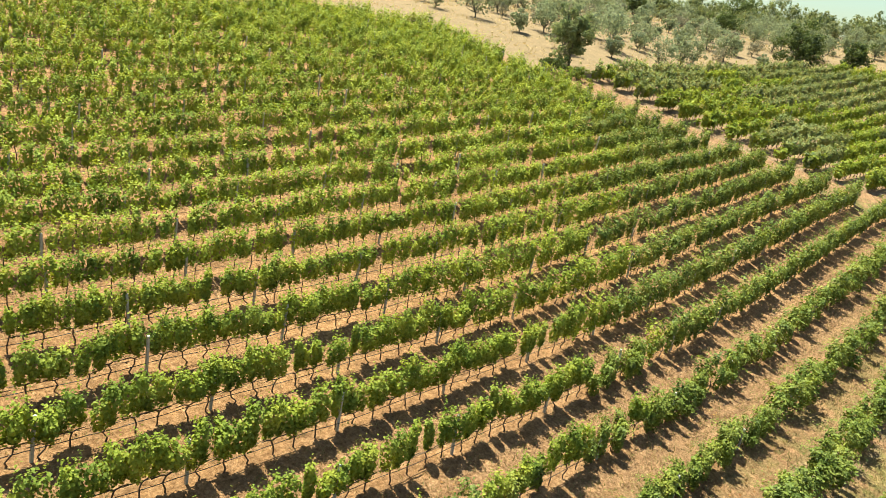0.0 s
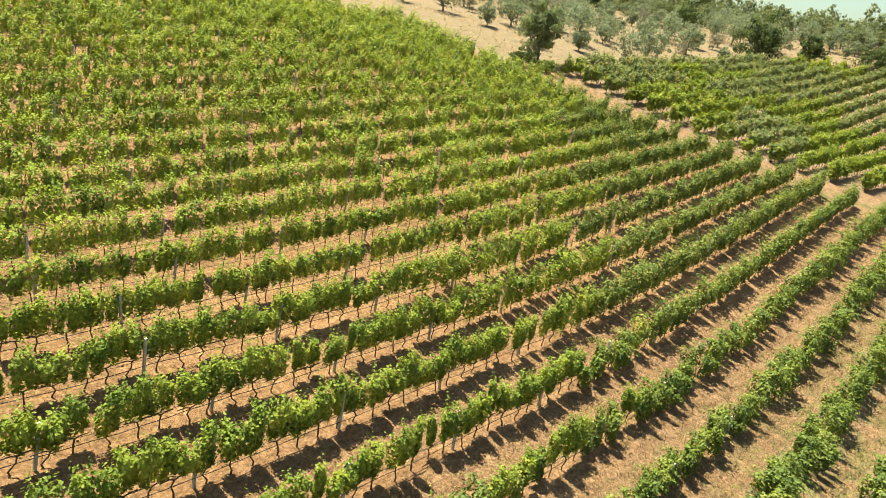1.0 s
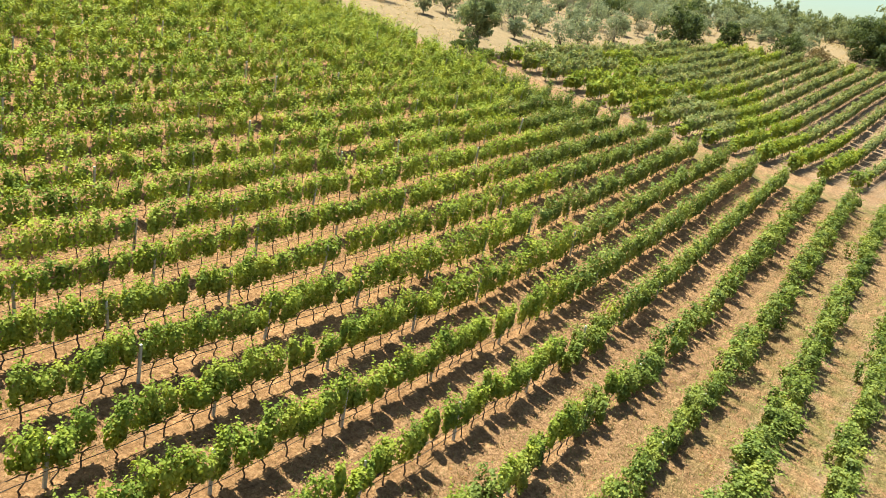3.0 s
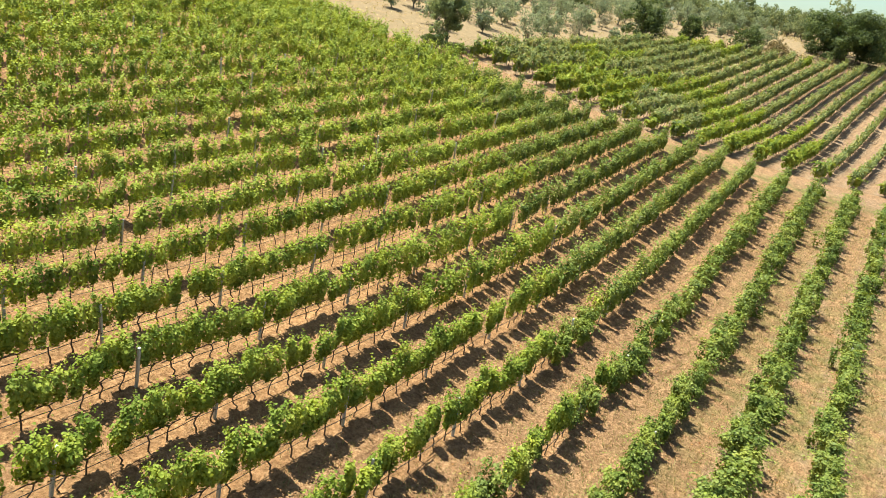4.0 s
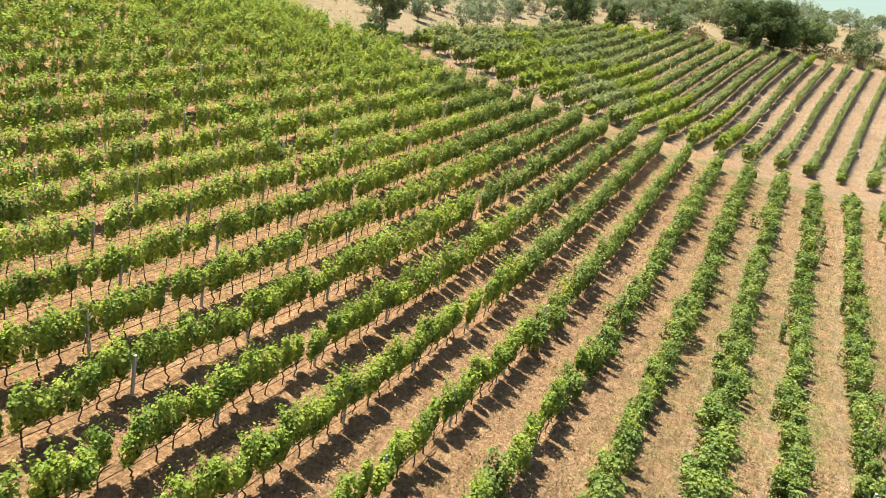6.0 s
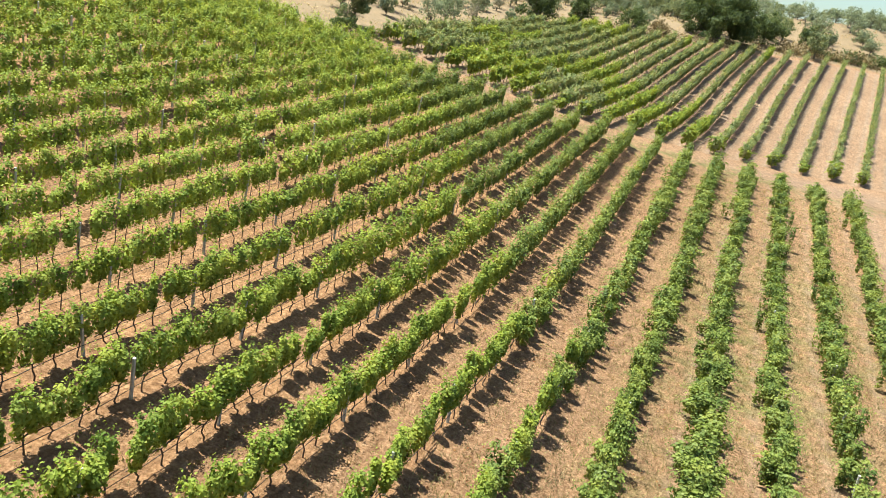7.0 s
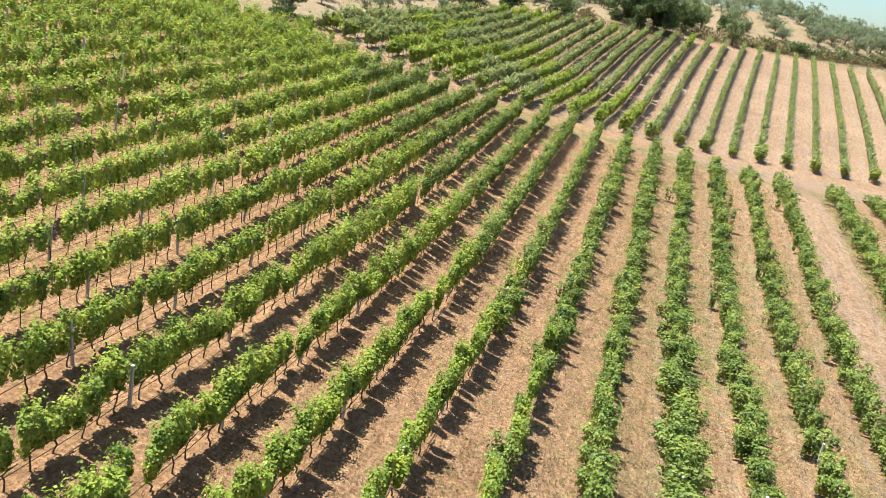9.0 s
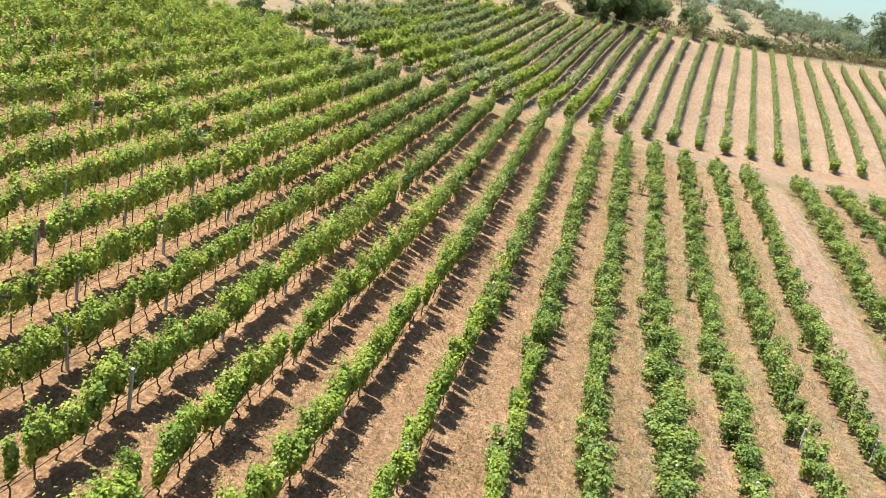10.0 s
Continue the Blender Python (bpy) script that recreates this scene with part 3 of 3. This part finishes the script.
def far_rows():
    g = np.random.default_rng(6)
    green, blue, spans = [], [], []
    for k in FAR_KS:
        y0, y1 = far_span(k)
        if y1 - y0 < 3:
            continue
        spans.append((k, y0, y1))
        weak = k > -2
        for p, q in zip(np.arange(y0, y1, 9.0), np.r_[np.arange(y0, y1, 9.0)[1:], y1]):
            if q - p > 1:
                pile = blue if not weak and lattice(np.array(k * 0.45), np.array(p * 0.06), 44) > (0.0 if p < 100 else 0.45) else green
                pile.append(row_foliage(far_x, k, p, q, g, 36 if weak else 42, 0.27, False, 0.45 if weak else 0.38, 1.15 if weak else 1.3, 1.6 if weak else 1.95, 1.0, 0.9))
        blue.append(row_foliage(far_x, k, y0, y0 + g.uniform(1.5, 4.0), g, 50, 0.24, True, 0.3, 1.3, 1.7))
    root = tagged(new("far_vine_rows"), "fanned rows of green vines on the opposite slope", "vineyard rows", kind="stuff")
    for name, pile, mat in (("foliage", green, FAR_VINE_LEAF), ("deep_green_foliage", blue, VINE_LEAF)):
        v, f = gather(pile)
        print("far", name, len(f))
        tagged(part(name, mesh_from(name, v, f, mat), root), kind="stuff")
    v, f = stem_rows(far_x, spans, 1.0, g, 0.035)
    tagged(part("stems", mesh_from("stems", v, f, BARK, True), root), kind="stuff")


far_rows()


# ---- trellis ----
def post_mesh():
    """A square concrete post with bevelled edges and a sloping head."""
    bm = bmesh.new()
    bmesh.ops.create_cube(bm, size=1.0)
    for v in bm.verts:
        v.co = Vector((v.co.x * 0.085, v.co.y * 0.085, 0.53 + v.co.z * 2.0 + (0.02 if v.co.z > 0 and v.co.x > 0 else 0)))
    bmesh.ops.bevel(bm, geom=list(bm.edges), offset=0.01, segments=1, affect="EDGES")
    me = bpy.data.meshes.new("trellis_post")
    bm.to_mesh(me)
    bm.free()
    me.materials.append(CONCRETE)
    return me


# Where a post stands in each of the close rows; the others follow every five metres.
POST_AT = {0: 22.5, -1: 20.2, -2: 22.9, -3: 22.6, -4: 18.6, -5: 22.4, -6: 23.5, -7: 23.1, -8: 25.5, -9: 26.1, -10: 29.9}


def posts():
    g = np.random.default_rng(8)
    me = post_mesh()
    rest, count = [], 0
    for fx, ks, span, step in ((near_x, ROW_KS, row_span, 5.6), (far_x, FAR_KS, far_span, 6.0)):
        for k in ks:
            y0, y1 = span(k)
            if y1 - y0 < 3:
                continue
            ys, _ = row_stations(fx, k, y0, y1, step)
            if fx is near_x and k in POST_AT:
                ys = np.arange(POST_AT[k] - 4.95 * int((POST_AT[k] - y0) / 4.95), y1 - 1, 4.95)
            for y in [*(ys[ys > 6.3] + g.uniform(-0.12, 0.12, int((ys > 6.3).sum()))), y1 - 0.2]:
                m = row_frame(fx, k, float(y)) @ Matrix.Rotation(g.normal(0, 0.035), 4, "X") @ Matrix.Rotation(g.normal(0, 0.035), 4, "Y") @ Matrix.Diagonal((1, 1, g.uniform(0.9, 0.98) if k < 1 else g.uniform(0.62, 0.74), 1))
                if fx is near_x and -10 <= k and count < 300 and y > 9:
                    ob = tagged(new("trellis_post", me), "grey-white concrete trellis post standing in a vine row", "post", "trellis posts")
                    ob.matrix_world = m
                    count += 1
                else:
                    rest.append(m)
    co = np.array([v.co for v in me.vertices])
    faces = [np.array([p.vertices[:] for p in me.polygons if len(p.vertices) == n]).reshape(-1, n) for n in (3, 4)]
    verts = np.concatenate([co @ np.array(m.to_3x3()).T + np.array(m.translation) for m in rest])
    shift = (np.arange(len(rest)) * len(co))[:, None, None]
    groups = [(f[None] + shift).reshape(-1, f.shape[1]) for f in faces if len(f)]
    tagged(new("far_trellis_posts", mesh_from("far_trellis_posts", verts, groups, CONCRETE)), "grey concrete posts of the distant trellises", "posts", kind="stuff")
    print("posts", count, len(rest))


posts()


def pipes():
    """A black watering pipe hangs along each row below the leaves, with a slack wire above it."""
    g = np.random.default_rng(9)
    for k in ROW_KS:
        y0, y1 = row_span(k)
        if y1 - y0 < 3:
            continue
        ys = np.arange(max(y0, 8.0), y1, 0.7)
        xs = near_x(k, ys)
        sag = 0.03 * np.sin(ys * 2 * np.pi / 5.6)
        tilt = (height(xs + 0.5, ys) - height(xs - 0.5, ys)) * -0.23
        lines = [np.stack([xs + tilt * h + side, ys, height(xs, ys) + h + sag + g.normal(0, 0.012, len(ys))], -1) for h, side in ((0.38, 0.04), (0.6, 0.0))]
        v, f = tubes([lines[0]], [np.full(len(ys), 0.014 if k > -5 else 0.009)], 4)
        root = tagged(new("irrigation_pipe", mesh_from("irrigation_pipe", v, f, PIPE, True)), "black irrigation pipe hanging under the vine leaves", "pipe", "irrigation pipes")
        v, f = tubes([lines[1]], [np.full(len(ys), 0.01 if k > -5 else 0.005)], 3)
        part("cordon_wire", mesh_from("cordon_wire", v, f, BARK, True), root, "dark wire that carries the vine arms")


pipes()


# ---- trees ----
def tree_model(name, gen, tall, wide, leaves, size, mat, stem, squat=0.55, lobes=9):
    """A tree: a tapered, forked trunk and an uneven crown of leaves in lobes with gaps."""
    root = new(name)
    root.empty_display_size = 0.5
    base = stem * tall
    lobes = lobes * 3 + 8
    mid, half = (base + tall) / 2, np.array([wide, wide, tall - base]) / 2
    turn = np.arange(lobes) * 2.39996 + gen.uniform(0, 6.28)
    zz = 1 - 2 * (np.arange(lobes) + 0.5) / lobes
    belly = np.sqrt(1 - zz * zz * np.where((zz < 0) & (stem < 0.065), 0.3, 1.0))
    ways = np.stack([np.cos(turn) * belly, np.sin(turn) * belly, zz], -1) + gen.normal(0, 0.16, (lobes, 3))
    lobes_at = ways * half * gen.uniform(0.3, 0.92, (lobes, 1)) + np.array([0, 0, mid])
    lobes_at[:, 2] -= 0.1 * tall if stem < 0.065 else 0.0
    lobes_r = min(wide, tall * 1.1) * gen.uniform(0.1, 0.21, lobes)
    lean = gen.normal(0, 0.05 * tall, 2)
    fork = np.array([lean[0] * 0.3, lean[1] * 0.3, base + 0.06 * tall])
    trunk = [(0, 0, -0.3), (lean[0] * 0.1, lean[1] * 0.1, base * 0.5), tuple(fork)]
    girth = 0.017 * tall + 0.03
    paths, radii = [trunk], [[girth * 1.35, girth, girth * 0.85]]
    for c in lobes_at[gen.permutation(lobes)[:8]]:
        knee = fork * 0.5 + c * 0.5 + np.array([0, 0, -0.05 * tall]) + gen.normal(0, 0.03 * tall, 3)
        paths.append([fork, knee, c + gen.normal(0, 0.05 * tall, 3)])
        radii.append([girth * 0.55, girth * 0.32, girth * 0.1])
    v, f = tubes(paths, radii, 6)
    part("trunk", mesh_from("trunk", v, f, TREE_BARK, True), root)
    leaves = int(leaves * 1.1)
    pick = gen.choice(lobes, leaves, p=lobes_r**2 / (lobes_r**2).sum())
    way = unit(gen.normal(0, 1, (leaves, 3)))
    dent = 0.78 + 0.3 * lattice(way[:, 0] * 2.3 + pick * 3.7, way[:, 2] * 2.3 + way[:, 1] * 1.7, 41)
    r = lobes_r[pick] * dent * gen.uniform(0.35, 1.0, leaves) ** 0.5
    pts = lobes_at[pick] + way * r[:, None] * np.array([1, 1, squat + 0.3])
    pts[:, 2] = np.maximum(pts[:, 2], base * 0.6 + 0.05)
    v, f = leaf_cloud(pts, unit(way + np.array([0, 0, 0.5])), size, gen)
    part("crown", mesh_from("crown", v, f, mat), root)
    return root


def stand(root, x, y, turn, scale=1.0, copy=True, sink=0.05):
    m = pose(x, y, float(height(x, y)) - sink, 0, 0, turn) @ Matrix.Scale(scale, 4)
    if copy:
        ob = copy_thing(root, m)
        ob.scale = (scale, scale, scale)
        return ob
    root.matrix_basis = m
    return root


tg = np.random.default_rng(21)
DARK = "dark green broad-leaved tree with a dense uneven crown"
SINGLE = [
    # kind, x, y, height, width, leaves, stem, label, category
    ("broadleaf_tree", -19.9, 80.8, 6.6, 5.0, 7500, 0.1, "lone green tree with a short forked trunk", "tree", MID_LEAF),
    ("shrub", -19.8, 75.9, 2.0, 3.2, 1900, 0.05, "low dark shrub at the edge of the vines", "shrub", OAK_LEAF),
    ("shrub", -17.4, 76.9, 1.8, 2.3, 1300, 0.05, "small green bush beside the headland path", "shrub", VINE_LEAF_BLUE),
    ("broadleaf_tree", -2.6, 133.5, 8.0, 7.0, 5200, 0.06, DARK, "tree", OAK_LEAF),
    ("broadleaf_tree", 4.6, 143.5, 5.8, 4.8, 3200, 0.05, "dark rounded tree at the top of the far rows", "tree", OAK_LEAF),
    ("broadleaf_tree", 14.2, 149.0, 5.2, 6.6, 3200, 0.06, "spreading green tree above dry brush", "tree", OAK_LEAF),
    ("shrub", 19.5, 151.5, 3.0, 5.0, 1700, 0.04, "dry brownish thicket at the field edge", "shrub", DRY_LEAF),
    ("broadleaf_tree", 31.8, 159.5, 10.5, 14.5, 30000, 0.03, "huge rounded dark green thicket of trees", "tree", OAK_LEAF),
    ("broadleaf_tree", 41.4, 166.0, 7.4, 7.4, 6500, 0.05, "rounded dark tree beside the big thicket", "tree", OAK_LEAF),
    ("broadleaf_tree", 53.0, 176.5, 5.4, 4.9, 2800, 0.14, "small round dark green tree on the bank", "tree", OAK_LEAF),
    ("broadleaf_tree", 72.5, 182.0, 3.6, 3.4, 1500, 0.05, "small dark bush on the bank", "shrub", OAK_LEAF),
    ("broadleaf_tree", 121.0, 238.0, 10.5, 9.0, 3600, 0.2, DARK, "tree", OAK_LEAF),
    ("broadleaf_tree", 114.0, 205.0, 13.5, 10.0, 5200, 0.1, DARK, "tree", OAK_LEAF),
    ("broadleaf_tree", 122.0, 199.0, 11.0, 9.0, 4200, 0.1, DARK, "tree", OAK_LEAF),
    ("broadleaf_tree", -17.5, 150.0, 5.0, 6.6, 2800, 0.08, DARK, "tree", OAK_LEAF),
    ("broadleaf_tree", -34.0, 150.0, 6.5, 5.2, 2600, 0.1, DARK, "tree", OAK_LEAF),
    ("broadleaf_tree", -22.0, 190.0, 8.5, 9.0, 2600, 0.1, DARK, "tree", OAK_LEAF),
]
for kind, x, y, tall, wide, leaves, stem, label, category, mat in SINGLE:
    size = 0.13 + 0.01 * tall + (0.07 if y > 110 else 0)
    root = tree_model(kind, tg, tall, wide, leaves, size, mat, stem, lobes=8 + int(wide * 1.3))
    stand(root, x, y, tg.uniform(0, 360), copy=False)
    tagged(root, label, category)

olives = [tree_model("olive_tree", tg, t, w, 950, 0.24, OLIVE_LEAF, 0.09, lobes=12) for t, w in ((3.9, 4.2), (4.4, 4.0), (3.4, 3.8), (4.8, 4.8), (3.0, 2.8))]
thin = [tree_model("bare_shrub", tg, 3.2, 3.2, 900, 0.15, BARE_LEAF, 0.12, lobes=9), tree_model("bare_shrub", tg, 2.6, 2.4, 750, 0.14, BARE_LEAF, 0.1, lobes=9)]
light = [tree_model("light_tree", tg, t, w, 1100, 0.42, BRIGHT_LEAF, 0.12, lobes=10) for t, w in ((7.0, 7.0), (5.5, 5.0), (8.5, 6.5))]
for r in olives:
    tagged(r, "grey-green olive tree on dry grass", "olive tree", "olive trees on the hill")
for r in thin:
    tagged(r, "leafless grey-brown bush on dry grass", "shrub", "bare bushes")
for r in light:
    tagged(r, "yellow-green tree on the far skyline", "tree", "skyline trees")
placed = [(x, y, w * 0.5) for _, x, y, _, w, *_ in SINGLE]
first = set()


def scatter(models, x, y, scale, clear=1.4):
    if any((x - a) ** 2 + (y - b) ** 2 < (r + clear) ** 2 for a, b, r in placed):
        return
    root = models[tg.integers(len(models))]
    placed.append((x, y, 1.6 * scale))
    stand(root, x, y, tg.uniform(0, 360), scale, root.name in first)
    if root.name not in first:
        root.scale = (scale, scale, scale)
    first.add(root.name)


# Old olive grove behind the far rows.
for i in range(-10, 12):
    for j in range(0, 16):
        x, y = -6 + i * 5.6 + tg.normal(0, 1.0) + j * 0.9, 88 + j * 5.6 + tg.normal(0, 1.0)
        if y < far_block_edge(x) + 6 or x < -52 or x > 44 or (x < -22 and y < 82 + (-22 - x) * 0.25):
            continue
        if x > 20 and y < 178:
            continue
        scatter(thin if tg.random() < 0.3 and y < 150 else olives, x, y, tg.uniform(0.75, 1.1))
# The planted grove on the slope to the right, in lines up the hill.
for i in range(-1, 8):
    for j in range(2 if i < 0 else 0, 8):
        x = 61.6 + i * 10.0 + tg.normal(0, 0.5)
        y = 189.3 + (x - 61.6) * 0.24 + j * 5.6 + tg.normal(0, 0.5)
        scatter(olives, x, y, tg.uniform(1.15, 1.4), -1.2)
        if i > 1:
            scatter(olives, x + 5.0, y + 4.0, tg.uniform(1.0, 1.3), -1.4)
for i in range(150):
    scatter(light if i % 9 else olives, tg.uniform(-60, 55), tg.uniform(165, 240), tg.uniform(0.5, 0.85), 0.2)
# Taller trees stand along the crest behind the old grove.
for i in range(46):
    x = -46 + i * 1.95
    scatter(light if i % 2 else olives, x + tg.normal(0, 1.0), 204 + tg.uniform(-10, 14), tg.uniform(0.9, 1.25), -1.6)


# ---- field edges ----
def brush(name, label, line, across, tall, per_metre, size, mat, seed):
    """Clumped brush along a line of the plan."""
    g = np.random.default_rng(seed)
    line = np.array(line, float)
    run = np.r_[0, np.cumsum(np.hypot(*np.diff(line, axis=0).T))]
    n = int(run[-1] * per_metre)
    s = g.uniform(0, run[-1], n)
    x, y = np.interp(s, run, line[:, 0]), np.interp(s, run, line[:, 1])
    x, y = x + g.normal(0, across, n), y + g.normal(0, across, n)
    lump = np.clip(0.55 + 0.6 * lattice(s / 2.3, s * 0 + seed, 51) + 0.3 * lattice(s / 0.8, s * 0 + seed, 52), 0.08, 1.3)
    up = g.random(n) ** 0.8 * lump * tall
    pts = np.stack([x, y, height(x, y) + up], -1)
    v, f = leaf_cloud(pts, unit(g.normal(0, 0.6, (n, 3)) + np.array([0, 0, 0.8])), size, g)
    tagged(new(name, mesh_from(name, v, f, mat)), label, "brush", kind="stuff")


BANK = [(44, 163), (54, 171.5), (66, 178.5), (78, 185), (92, 191), (110, 198), (130, 205)]
brush("dry_bank", "dry brown grass and brush on a low bank", BANK, 1.1, 2.3, 130, 0.34, DRY_LEAF, 61)
brush("hedge", "low green hedge on top of a bank", [(x + 0.6, y + 1.2) for x, y in BANK[1:]], 0.9, 3.0, 150, 0.34, OAK_LEAF, 62)
brush("field_margin", "tall dry grass along the upper edge of the rows", [(-13, 97), (-9, 109), (-1, 131), (7, 143), (16, 147.5), (28, 152), (40, 160)], 1.3, 1.1, 60, 0.3, DRY_LEAF, 63)


def ground_cover():
    """Tufts of dry grass and weeds, and fallen leaves, between the close rows."""
    g = np.random.default_rng(71)
    n = 110000
    y = 12 + 60 * g.random(n) ** 1.5
    x = near_x(0, y) + g.uniform(-26, 30, n)
    k = row_number(x, y)
    off = np.abs(k - np.round(k))
    patch = lattice(x * 0.5, y * 0.5, 72) + 0.5 * lattice(x * 1.7, y * 1.7, 73)
    keep = (g.random(n) < np.clip(0.2 + 0.25 * np.clip(k + 1, 0, 3) + 0.35 * patch, 0.03, 1)) & (y < near_end(x)) & (np.abs(k - 6.8) > 0.4)
    x, y = x[keep], y[keep]
    z = height(x, y) + rough(x, y)
    blades = 3
    base = np.repeat(np.stack([x, y, z], -1), blades, 0) + g.normal(0, 0.05, (len(x) * blades, 3)) * np.array([1, 1, 0])
    m = len(base)
    tall = g.uniform(0.06, 0.24, m)[:, None]
    tip = base + tall * unit(g.normal(0, 0.55, (m, 3)) + np.array([0, 0, 0.8]))
    side = unit(np.cross(tip - base, g.normal(0, 1, (m, 3)))) * 0.014
    verts = np.stack([base - side - np.array([0, 0, 0.02]), base + side - np.array([0, 0, 0.02]), tip], 1).reshape(-1, 3)
    tagged(new("dry_grass", mesh_from("dry_grass", verts, np.arange(m * 3).reshape(-1, 3), STRAW)), "tufts of dry straw-coloured grass between the rows", "grass", kind="stuff")
    n = 75000
    x, y = g.uniform(-60, 110, n), 66 + 150 * g.random(n) ** 1.3
    keep = ((y > far_block_edge(x) + 1) | ((x < -17) & (y > near_end(x) + 2))) & (lattice(x * 0.35, y * 0.35, 76) + 0.6 * lattice(x, y, 77) > -0.1)
    x, y = x[keep], y[keep]
    pts = np.stack([x, y, height(x, y) + g.uniform(0.02, 0.28, len(x))], -1)
    v, f = leaf_cloud(pts, unit(g.normal(0, 0.6, (len(pts), 3)) + np.array([0, 0, 0.9])), 0.3 * (0.6 + y / 200), g, False, 0.3)
    tagged(new("meadow_grass", mesh_from("meadow_grass", v, f, MEADOW)), "tall golden dry grass on the hillside", "grass", kind="stuff")
    n = 5000
    y = 12 + 30 * g.random(n)
    x = near_x(0, y) + g.uniform(-16, 14, n)
    keep = lattice(x * 0.6, y * 0.35, 75) > 0.25
    x, y = x[keep], y[keep]
    pts = np.stack([x, y, height(x, y) + rough(x, y) + 0.02], -1)
    v, f = leaf_cloud(pts, np.tile([0, 0, 1.0], (len(pts), 1)), 0.09, g)
    tagged(new("fallen_leaves", mesh_from("fallen_leaves", v, f, FALLEN)), "reddish fallen vine leaves on the soil", "leaves", kind="stuff")


print("olives", sum(o.name.startswith("olive_tree") for o in bpy.data.objects))
ground_cover()
